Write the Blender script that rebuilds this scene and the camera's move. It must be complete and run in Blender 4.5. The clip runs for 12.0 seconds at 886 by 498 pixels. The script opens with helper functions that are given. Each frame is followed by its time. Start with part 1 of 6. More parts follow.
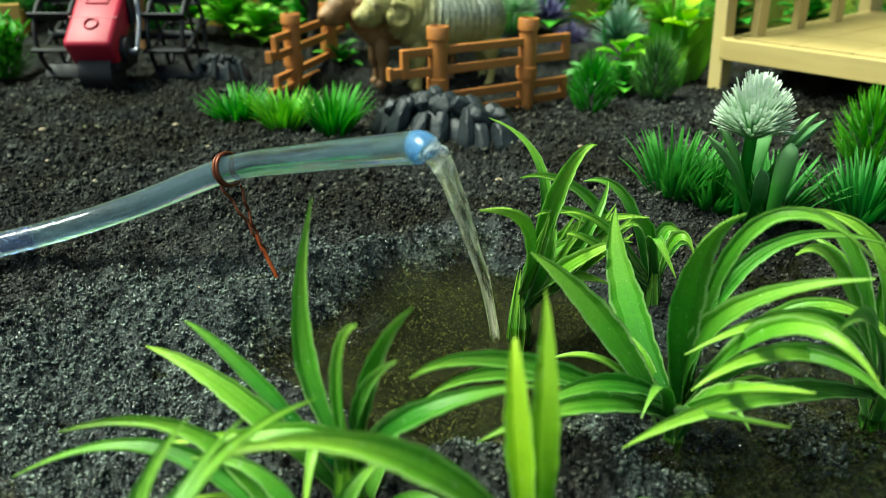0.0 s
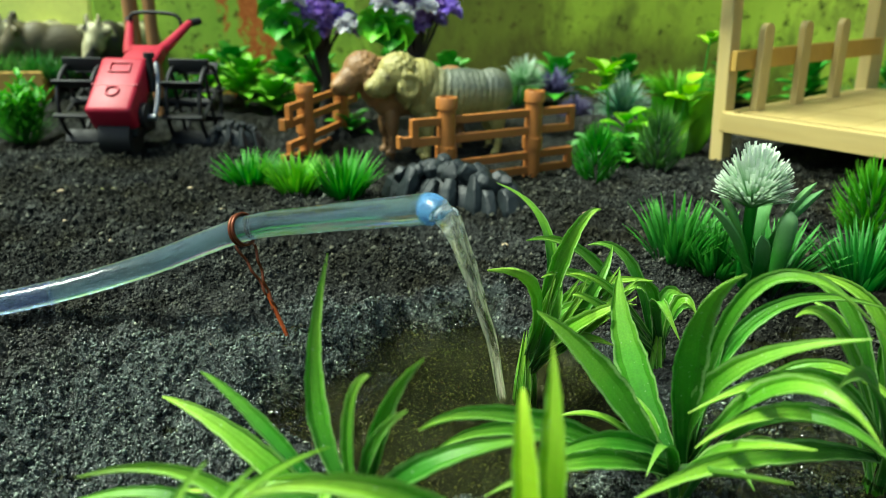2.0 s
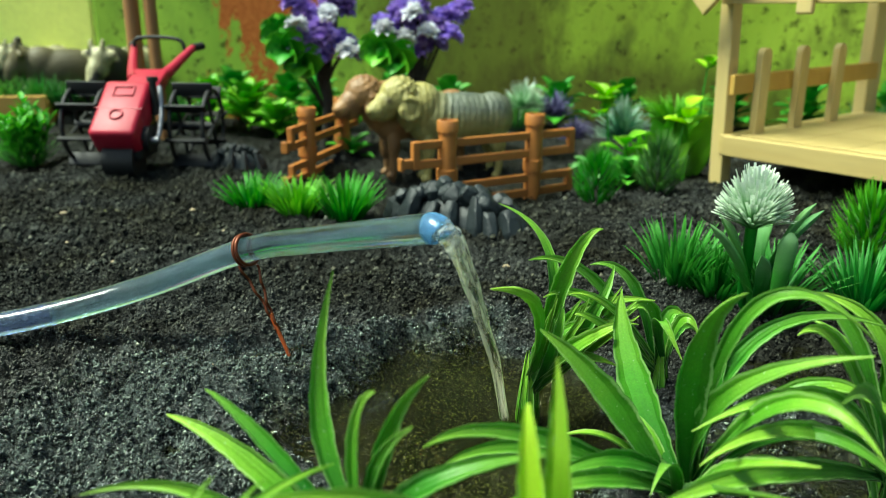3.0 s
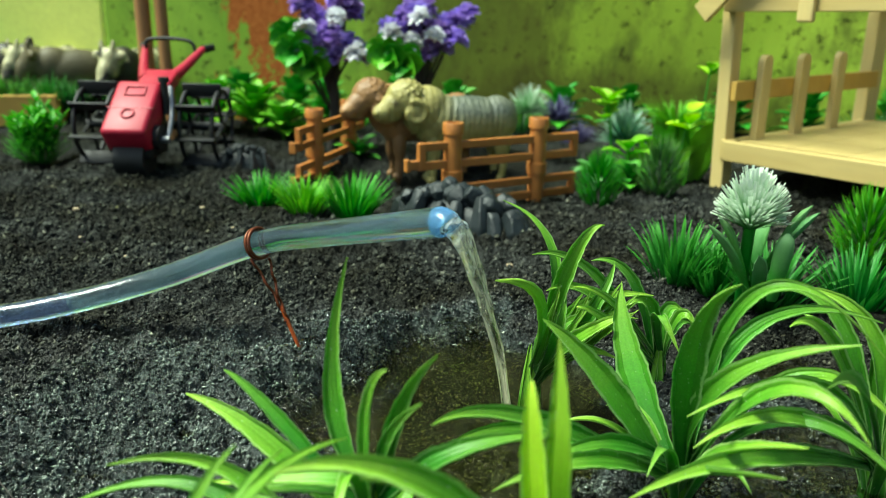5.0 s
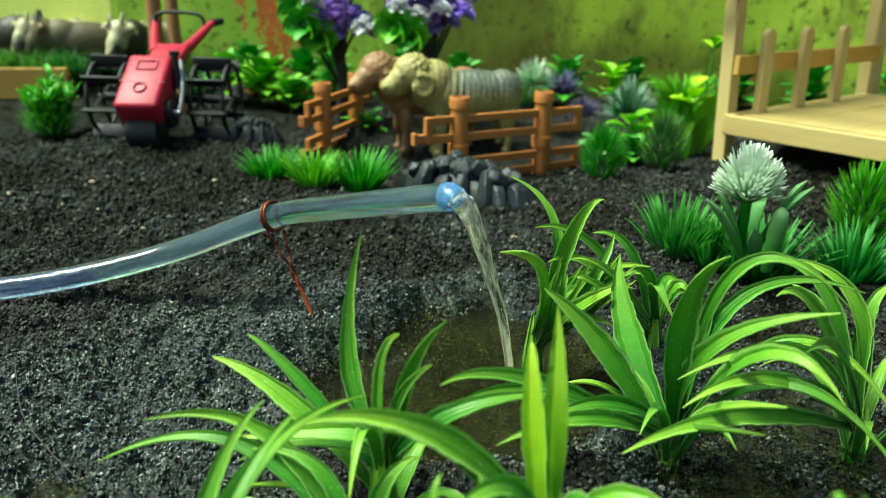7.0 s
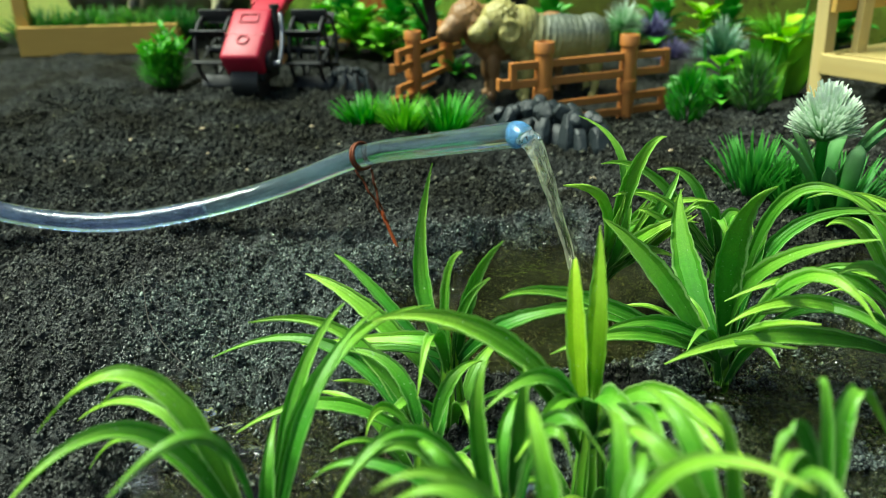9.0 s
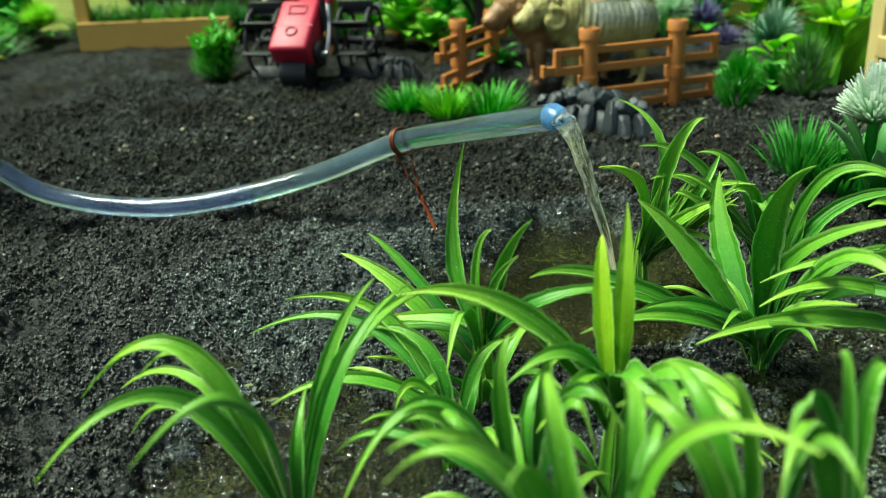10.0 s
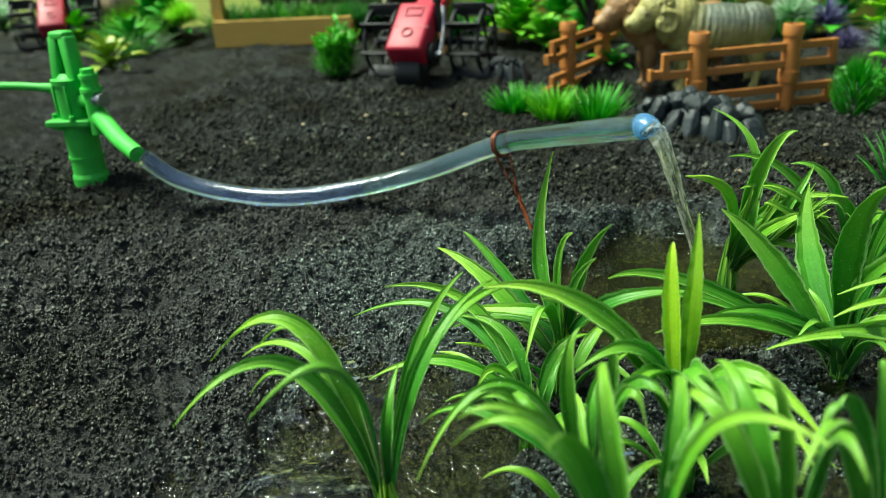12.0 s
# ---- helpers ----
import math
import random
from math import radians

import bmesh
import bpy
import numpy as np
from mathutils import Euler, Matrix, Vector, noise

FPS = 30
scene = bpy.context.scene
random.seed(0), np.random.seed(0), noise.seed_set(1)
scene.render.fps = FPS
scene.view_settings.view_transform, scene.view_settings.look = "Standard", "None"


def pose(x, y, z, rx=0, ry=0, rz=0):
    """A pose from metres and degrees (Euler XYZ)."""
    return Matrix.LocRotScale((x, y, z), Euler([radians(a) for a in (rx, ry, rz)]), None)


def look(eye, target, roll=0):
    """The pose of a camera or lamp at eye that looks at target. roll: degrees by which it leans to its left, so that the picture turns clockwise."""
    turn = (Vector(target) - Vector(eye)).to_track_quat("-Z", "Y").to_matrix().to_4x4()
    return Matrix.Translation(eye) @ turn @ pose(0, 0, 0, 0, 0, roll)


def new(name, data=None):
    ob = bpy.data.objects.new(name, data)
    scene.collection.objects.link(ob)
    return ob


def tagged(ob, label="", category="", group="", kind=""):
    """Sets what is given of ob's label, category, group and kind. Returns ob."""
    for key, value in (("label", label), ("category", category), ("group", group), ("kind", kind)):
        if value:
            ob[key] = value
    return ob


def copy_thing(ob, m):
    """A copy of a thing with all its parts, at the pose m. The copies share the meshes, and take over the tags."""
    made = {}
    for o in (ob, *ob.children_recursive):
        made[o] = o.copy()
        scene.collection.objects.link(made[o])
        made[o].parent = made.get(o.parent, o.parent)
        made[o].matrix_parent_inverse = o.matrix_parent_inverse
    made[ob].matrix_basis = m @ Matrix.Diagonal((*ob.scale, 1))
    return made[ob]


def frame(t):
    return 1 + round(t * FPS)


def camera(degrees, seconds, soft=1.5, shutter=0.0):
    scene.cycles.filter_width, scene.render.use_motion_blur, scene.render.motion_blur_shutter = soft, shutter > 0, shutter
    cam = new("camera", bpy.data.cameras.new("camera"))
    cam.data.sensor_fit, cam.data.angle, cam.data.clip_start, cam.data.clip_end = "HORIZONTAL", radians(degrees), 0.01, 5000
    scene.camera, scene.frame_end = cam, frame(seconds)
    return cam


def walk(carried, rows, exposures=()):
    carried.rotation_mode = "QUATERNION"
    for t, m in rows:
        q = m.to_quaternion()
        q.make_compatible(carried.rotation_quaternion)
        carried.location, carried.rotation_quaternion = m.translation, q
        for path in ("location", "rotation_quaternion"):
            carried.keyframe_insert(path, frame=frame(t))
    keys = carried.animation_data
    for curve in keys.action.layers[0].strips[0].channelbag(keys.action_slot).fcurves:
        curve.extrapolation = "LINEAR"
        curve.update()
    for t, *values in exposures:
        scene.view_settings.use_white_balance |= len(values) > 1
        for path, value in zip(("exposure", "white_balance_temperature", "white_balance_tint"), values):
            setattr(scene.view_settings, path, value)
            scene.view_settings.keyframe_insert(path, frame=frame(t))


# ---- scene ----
cam = camera(59.6, 12.0, 0.5)
# A phone lens focused close: the far side of the model farm goes soft.
cam.data.dof.use_dof = True
cam.data.dof.focus_distance = 0.21
cam.data.dof.aperture_fstop = 19.0
PATH = [
    (0, (0.0021, 0.0455, 0.1022), (-0.0839, 1.8675, -0.7168), 0.3),
    (0.5, (0.0007, 0.0427, 0.1022), (-0.0923, 1.8797, -0.6828), 0.4),
    (1, (0.0021, 0.0406, 0.1029), (-0.0959, 1.8976, -0.6341), 0.4),
    (1.5, (0.0014, 0.0406, 0.1015), (-0.0986, 1.9096, -0.6025), 0.6),
    (2, (0.0014, 0.0399, 0.1022), (-0.1016, 1.9269, -0.5528), 0.9),
    (2.5, (0.0007, 0.0392, 0.1022), (-0.1033, 1.9412, -0.5058), 0.8),
    (3, (0.0007, 0.0385, 0.1015), (-0.1033, 1.9445, -0.4945), 0.9),
    (5, (0.0000, 0.0308, 0.1008), (-0.1100, 1.9408, -0.4822), 1.5),
    (5.5, (0.0000, 0.0294, 0.1022), (-0.1160, 1.9384, -0.4808), 1.6),
    (6, (0.0007, 0.0266, 0.1029), (-0.1163, 1.9326, -0.4901), 1.8),
    (6.5, (0.0007, 0.0238, 0.1029), (-0.1183, 1.9198, -0.5221), 1.8),
    (7, (0.0000, 0.0210, 0.1043), (-0.1200, 1.9070, -0.5497), 1.5),
    (7.2, (0.0000, 0.0196, 0.1043), (-0.1190, 1.9036, -0.5547), 1.6),
    (8.8, (0.0084, 0.0035, 0.1057), (-0.3336, 1.8205, -0.6583), -0.5),
    (9, (0.0091, 0.0028, 0.1064), (-0.3519, 1.8108, -0.6696), -0.9),
    (9.5, (0.0112, 0.0007, 0.1050), (-0.4248, 1.7887, -0.6770), -1.6),
    (10, (0.0140, 0.0007, 0.1043), (-0.4750, 1.7727, -0.6847), -2.3),
    (10.5, (0.0182, -0.0007, 0.1071), (-0.5708, 1.7403, -0.6799), -2.9),
    (11, (0.0189, -0.0049, 0.1099), (-0.6291, 1.7151, -0.6781), -2.7),
    (11.5, (0.0196, -0.0084, 0.1113), (-0.6594, 1.6976, -0.6817), -2.7),
    (12, (0.0231, -0.0119, 0.1113), (-0.7289, 1.6641, -0.6797), -3.2),
]
walk(cam, [(t, look(eye, target, roll)) for t, eye, target, roll in PATH], [(0.0, 1.16, 6450, -14.0)])

# ---- light ----
world = bpy.data.worlds.new("overcast_sky")
scene.world = world
world.use_nodes = True
wn, wl = world.node_tree.nodes, world.node_tree.links
sky = wn.new("ShaderNodeTexSky")
sky.sky_type = "NISHITA"
sky.sun_disc = False
sky.sun_elevation, sky.sun_rotation = radians(63), radians(-104)
sky.dust_density, sky.air_density = 3.5, 0.8
wl.new(sky.outputs[0], wn["Background"].inputs[0])
wn["Background"].inputs[1].default_value = 0.082
sun = new("sun", bpy.data.lights.new("sun", "SUN"))
sun.data.energy, sun.data.angle, sun.data.color = 3.65, radians(25), (1.0, 0.98, 0.93)
sun.matrix_world = look((-0.53, -0.03, 1.06), (0, 0.1, 0))


# ---- materials ----
def material(name):
    m = bpy.data.materials.new(name)
    m.use_nodes = True
    return m, m.node_tree.nodes, m.node_tree.links, m.node_tree.nodes["Principled BSDF"]


def noise_node(nodes, links, coord, scale, detail=4, rough=0.6):
    n = nodes.new("ShaderNodeTexNoise")
    n.inputs["Scale"].default_value, n.inputs["Detail"].default_value, n.inputs["Roughness"].default_value = scale, detail, rough
    links.new(coord, n.inputs["Vector"])
    return n.outputs["Fac"]


def ramp_node(nodes, links, fac, stops):
    r = nodes.new("ShaderNodeValToRGB")
    while len(r.color_ramp.elements) < len(stops):
        r.color_ramp.elements.new(0.5)
    for e, (pos, col) in zip(r.color_ramp.elements, stops):
        e.position, e.color = pos, (*col, 1)
    links.new(fac, r.inputs["Fac"])
    return r.outputs["Color"]


def mix_node(nodes, links, fac, a, b, blend="MIX"):
    n = nodes.new("ShaderNodeMix")
    n.data_type, n.blend_type = "RGBA", blend
    for sock, value in ((n.inputs["Factor"], fac), (n.inputs["A"], a), (n.inputs["B"], b)):
        if isinstance(value, (int, float)):
            sock.default_value = value
        elif isinstance(value, tuple):
            sock.default_value = (*value, 1)
        else:
            links.new(value, sock)
    return n.outputs["Result"]


def bump_node(nodes, links, height, strength, distance, before=None):
    b = nodes.new("ShaderNodeBump")
    b.inputs["Strength"].default_value, b.inputs["Distance"].default_value = strength, distance
    links.new(height, b.inputs["Height"])
    if before:
        links.new(before, b.inputs["Normal"])
    return b.outputs["Normal"]


def surface(name, dark, light, scale=120, rough=0.5, bump=0.3, depth=0.0004, fine=900, metal=0.0, stretch=(1, 1, 1), coat=0.0, spread=0.12, translucent=0.0):
    """A plain material with colour variation at two scales and a fine relief."""
    m, nodes, links, bsdf = material(name)
    tc = nodes.new("ShaderNodeTexCoord")
    mp = nodes.new("ShaderNodeMapping")
    mp.inputs["Scale"].default_value = stretch
    links.new(tc.outputs["Object"], mp.inputs["Vector"])
    big = noise_node(nodes, links, mp.outputs[0], scale)
    small = noise_node(nodes, links, mp.outputs[0], fine, 3)
    col = ramp_node(nodes, links, big, [(0.35, dark), (0.68, light)])
    info = nodes.new("ShaderNodeObjectInfo")
    hsv = nodes.new("ShaderNodeHueSaturation")
    mr = nodes.new("ShaderNodeMapRange")
    mr.inputs["To Min"].default_value, mr.inputs["To Max"].default_value = 1 - spread, 1 + spread
    links.new(info.outputs["Random"], mr.inputs["Value"])
    links.new(mr.outputs[0], hsv.inputs["Value"])
    links.new(mix_node(nodes, links, small, col, tuple(c * 0.72 for c in light)), hsv.inputs["Color"])
    links.new(hsv.outputs[0], bsdf.inputs["Base Color"])
    rr = nodes.new("ShaderNodeMapRange")
    rr.inputs["To Min"].default_value, rr.inputs["To Max"].default_value = max(0.03, rough - 0.1), min(1, rough + 0.12)
    links.new(small, rr.inputs["Value"])
    links.new(rr.outputs[0], bsdf.inputs["Roughness"])
    bsdf.inputs["Metallic"].default_value = metal
    bsdf.inputs["Coat Weight"].default_value = coat
    links.new(bump_node(nodes, links, small, bump, depth), bsdf.inputs["Normal"])
    if translucent:
        tr = nodes.new("ShaderNodeBsdfTranslucent")
        links.new(hsv.outputs[0], tr.inputs["Color"])
        ms = nodes.new("ShaderNodeMixShader")
        ms.inputs[0].default_value = translucent
        links.new(bsdf.outputs[0], ms.inputs[1])
        links.new(tr.outputs[0], ms.inputs[2])
        links.new(ms.outputs[0], nodes["Material Output"].inputs["Surface"])
    return m


def leaf_material(name, base, middle, tip, rough=0.42, translucent=0.25, fleck=0.25, stripes=0.0, frost=0.0):
    """Moulded plastic foliage: dyed dark at the root and pale at the tip (UV v runs along the leaf), with self-shadow
    added to the root colour.
    """
    m, nodes, links, bsdf = material(name)
    uv = nodes.new("ShaderNodeUVMap")
    sep = nodes.new("ShaderNodeSeparateXYZ")
    links.new(uv.outputs[0], sep.inputs[0])
    tc = nodes.new("ShaderNodeTexCoord")
    wob = noise_node(nodes, links, tc.outputs["Object"], 160, 3)
    add = nodes.new("ShaderNodeMath")
    add.operation = "MULTIPLY_ADD"
    links.new(wob, add.inputs[0])
    add.inputs[1].default_value = 0.35
    add2 = nodes.new("ShaderNodeMath")
    add2.operation = "SUBTRACT"
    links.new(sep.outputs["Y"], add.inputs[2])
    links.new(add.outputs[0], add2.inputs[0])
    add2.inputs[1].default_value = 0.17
    # the dark root end is dye plus painted self-shadow
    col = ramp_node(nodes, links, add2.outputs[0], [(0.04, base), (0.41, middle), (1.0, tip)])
    grain = noise_node(nodes, links, tc.outputs["Object"], 2600, 2)
    col = mix_node(nodes, links, fleck, col, ramp_node(nodes, links, grain, [(0.35, (0.45, 0.45, 0.45)), (0.7, (1.25, 1.25, 1.25))]), "MULTIPLY")
    vein = None
    if stripes:
        # fine ribs run the length of the leaf; the cut edges are worn pale
        rib = nodes.new("ShaderNodeMath")
        rib.operation = "SINE"
        fold = nodes.new("ShaderNodeMath")
        fold.operation = "MULTIPLY_ADD"
        links.new(sep.outputs["X"], fold.inputs[0])
        fold.inputs[1].default_value = 31.4
        links.new(wob, fold.inputs[2])
        links.new(fold.outputs[0], rib.inputs[0])
        vein = rib.outputs[0]
        col = mix_node(nodes, links, stripes * 0.8, col, ramp_node(nodes, links, vein, [(0.0, (0.74, 0.80, 0.72)), (0.8, (1.08, 1.07, 1.04))]), "MULTIPLY")
        edge = nodes.new("ShaderNodeMath")
        edge.operation = "PINGPONG"
        edge.inputs[1].default_value = 0.5
        links.new(sep.outputs["X"], edge.inputs[0])
        worn = nodes.new("ShaderNodeMath")
        worn.operation = "MULTIPLY_ADD"
        worn.inputs[1].default_value = 0.10
        links.new(noise_node(nodes, links, tc.outputs["Object"], 900, 3), worn.inputs[0])
        links.new(edge.outputs[0], worn.inputs[2])
        rim = ramp_node(nodes, links, worn.outputs[0], [(0.10, (0.8, 0.8, 0.8)), (0.135, (0, 0, 0))])
        col = mix_node(nodes, links, rim, col, (0.42, 0.66, 0.22))
        drop = noise_node(nodes, links, tc.outputs["Object"], 1500, 1)
        col = mix_node(nodes, links, ramp_node(nodes, links, drop, [(0.735, (0, 0, 0)), (0.76, (0.7, 0.7, 0.7))]), col, (0.6, 0.78, 0.5))
    info = nodes.new("ShaderNodeObjectInfo")
    hsv = nodes.new("ShaderNodeHueSaturation")
    mr = nodes.new("ShaderNodeMapRange")
    mr.inputs["To Min"].default_value, mr.inputs["To Max"].default_value = 0.78, 1.22
    links.new(info.outputs["Random"], mr.inputs["Value"])
    links.new(mr.outputs[0], hsv.inputs["Value"])
    hue = nodes.new("ShaderNodeMapRange")
    hue.inputs["To Min"].default_value, hue.inputs["To Max"].default_value = 0.512, 0.482
    links.new(info.outputs["Random"], hue.inputs["Value"])
    links.new(hue.outputs[0], hsv.inputs["Hue"])
    links.new(col, hsv.inputs["Color"])
    links.new(hsv.outputs[0], bsdf.inputs["Base Color"])
    bsdf.inputs["Roughness"].default_value = rough
    bsdf.inputs["Specular IOR Level"].default_value = 0.5
    bsdf.inputs["Sheen Weight"].default_value, bsdf.inputs["Sheen Roughness"].default_value = frost, 0.35
    wave = nodes.new("ShaderNodeTexWave")
    wave.inputs["Scale"].default_value = 2.4
    wave.inputs["Distortion"].default_value = 0.6
    links.new(uv.outputs[0], wave.inputs["Vector"])
    n1 = bump_node(nodes, links, vein or wave.outputs["Fac"], 0.18 if vein else 0.25, 0.0003)
    links.new(bump_node(nodes, links, grain, 0.3, 0.0002, n1), bsdf.inputs["Normal"])
    tr = nodes.new("ShaderNodeBsdfTranslucent")
    links.new(hsv.outputs[0], tr.inputs["Color"])
    ms = nodes.new("ShaderNodeMixShader")
    ms.inputs[0].default_value = translucent
    links.new(bsdf.outputs[0], ms.inputs[1])
    links.new(tr.outputs[0], ms.inputs[2])
    links.new(ms.outputs[0], nodes["Material Output"].inputs["Surface"])
    return m


def soil_material(name, loose=False):
    m, nodes, links, bsdf = material(name)
    tc = nodes.new("ShaderNodeTexCoord")
    wet = nodes.new("ShaderNodeAttribute")
    wet.attribute_name = "wet"
    big = noise_node(nodes, links, tc.outputs["Object"], 16, 5)
    mid = noise_node(nodes, links, tc.outputs["Object"], 150, 5, 0.7)
    grain = noise_node(nodes, links, tc.outputs["Object"], 760, 4, 0.65)
    fine = noise_node(nodes, links, tc.outputs["Object"], 1900, 4, 0.7)
    dry = ramp_node(nodes, links, mid, [(0.28, (0.0085, 0.0095, 0.0090)), (0.55, (0.055, 0.059, 0.053)), (0.8, (0.168, 0.176, 0.157))])
    brown = ramp_node(nodes, links, mid, [(0.28, (0.0080, 0.0075, 0.0050)), (0.55, (0.030, 0.030, 0.020)), (0.8, (0.074, 0.072, 0.050))])
    dry = mix_node(nodes, links, ramp_node(nodes, links, big, [(0.42, (0, 0, 0)), (0.62, (1, 1, 1))]), dry, brown)
    # from middling wetness up, a paler greenish mix
    mid_wet = nodes.new("ShaderNodeMapRange")
    mid_wet.inputs["From Min"].default_value, mid_wet.inputs["From Max"].default_value = 0.22, 0.5
    mid_wet.inputs["To Max"].default_value = 0.75
    links.new(wet.outputs["Fac"], mid_wet.inputs["Value"])
    dry = mix_node(nodes, links, mid_wet.outputs[0], dry, ramp_node(nodes, links, mid, [(0.28, (0.013, 0.017, 0.015)), (0.55, (0.080, 0.102, 0.092)), (0.8, (0.22, 0.265, 0.24))]))
    # sunken sand: single olive and tan grains
    sand = nodes.new("ShaderNodeTexVoronoi")
    sand.inputs["Scale"].default_value = 2300
    links.new(tc.outputs["Object"], sand.inputs["Vector"])
    hue = nodes.new("ShaderNodeSeparateColor")
    links.new(sand.outputs["Color"], hue.inputs[0])
    mud = ramp_node(nodes, links, hue.outputs[0], [(0.0, (0.007, 0.011, 0.0020)), (0.5, (0.019, 0.025, 0.0045)), (0.82, (0.042, 0.049, 0.012)), (1.0, (0.12, 0.12, 0.05))])
    wf = nodes.new("ShaderNodeMapRange")
    wf.inputs["From Min"].default_value, wf.inputs["From Max"].default_value = 0.55, 0.95
    links.new(wet.outputs["Fac"], wf.inputs["Value"])
    col = mix_node(nodes, links, wf.outputs[0], dry, mud)
    # relief shading in the colour: pale grain tops, dark hollows
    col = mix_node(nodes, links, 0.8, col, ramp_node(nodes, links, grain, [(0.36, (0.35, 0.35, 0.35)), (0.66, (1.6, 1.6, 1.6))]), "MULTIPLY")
    # shade between the bump's cells, multiplied into the colour
    gap_shade = nodes.new("ShaderNodeTexVoronoi")
    gap_shade.inputs["Scale"].default_value = 900
    links.new(tc.outputs["Object"], gap_shade.inputs["Vector"])
    col = mix_node(nodes, links, 0.25 if loose else 0.75, col, ramp_node(nodes, links, gap_shade.outputs["Distance"], [(0.15, (1.4, 1.4, 1.4)), (0.62, (0.35, 0.35, 0.35))]), "MULTIPLY")
    if loose:
        # every crumb has a shade of its own
        geo = nodes.new("ShaderNodeNewGeometry")
        col = mix_node(nodes, links, 1.0, col, ramp_node(nodes, links, geo.outputs["Random Per Island"], [(0.0, (0.28, 0.28, 0.28)), (0.7, (1.15, 1.17, 1.12)), (0.96, (2.1, 2.1, 1.9)), (1.0, (3.2, 3.0, 2.5))]), "MULTIPLY")
    links.new(col, bsdf.inputs["Base Color"])
    # soaked soil shines, damp soil is matt
    rr = nodes.new("ShaderNodeMapRange")
    rr.inputs["From Min"].default_value, rr.inputs["From Max"].default_value = 0.2, 0.75
    rr.inputs["To Min"].default_value, rr.inputs["To Max"].default_value = 0.55, 0.10
    wsum = nodes.new("ShaderNodeMath")
    wsum.operation = "MULTIPLY_ADD"
    links.new(big, wsum.inputs[0])
    wsum.inputs[1].default_value = 0.3
    links.new(wet.outputs["Fac"], wsum.inputs[2])
    links.new(wsum.outputs[0], rr.inputs["Value"])
    links.new(rr.outputs[0], bsdf.inputs["Roughness"])
    sp = nodes.new("ShaderNodeMapRange")
    sp.inputs["From Min"].default_value, sp.inputs["From Max"].default_value = 0.0, 0.5
    sp.inputs["To Min"].default_value, sp.inputs["To Max"].default_value = 0.06, 0.55
    links.new(wet.outputs["Fac"], sp.inputs["Value"])
    links.new(sp.outputs[0], bsdf.inputs["Specular IOR Level"])
    cells = nodes.new("ShaderNodeTexVoronoi")
    cells.inputs["Scale"].default_value = 900
    links.new(tc.outputs["Object"], cells.inputs["Vector"])
    hump = nodes.new("ShaderNodeMath")
    hump.operation = "SUBTRACT"
    hump.inputs[0].default_value = 1.0
    links.new(cells.outputs["Distance"], hump.inputs[1])
    depth = 0.35 if loose else 0.9
    n0 = bump_node(nodes, links, hump.outputs[0], depth, 0.0012)
    n1 = bump_node(nodes, links, grain, depth, 0.0022, n0)
    links.new(bump_node(nodes, links, fine, depth, 0.0008, n1), bsdf.inputs["Normal"])
    return m


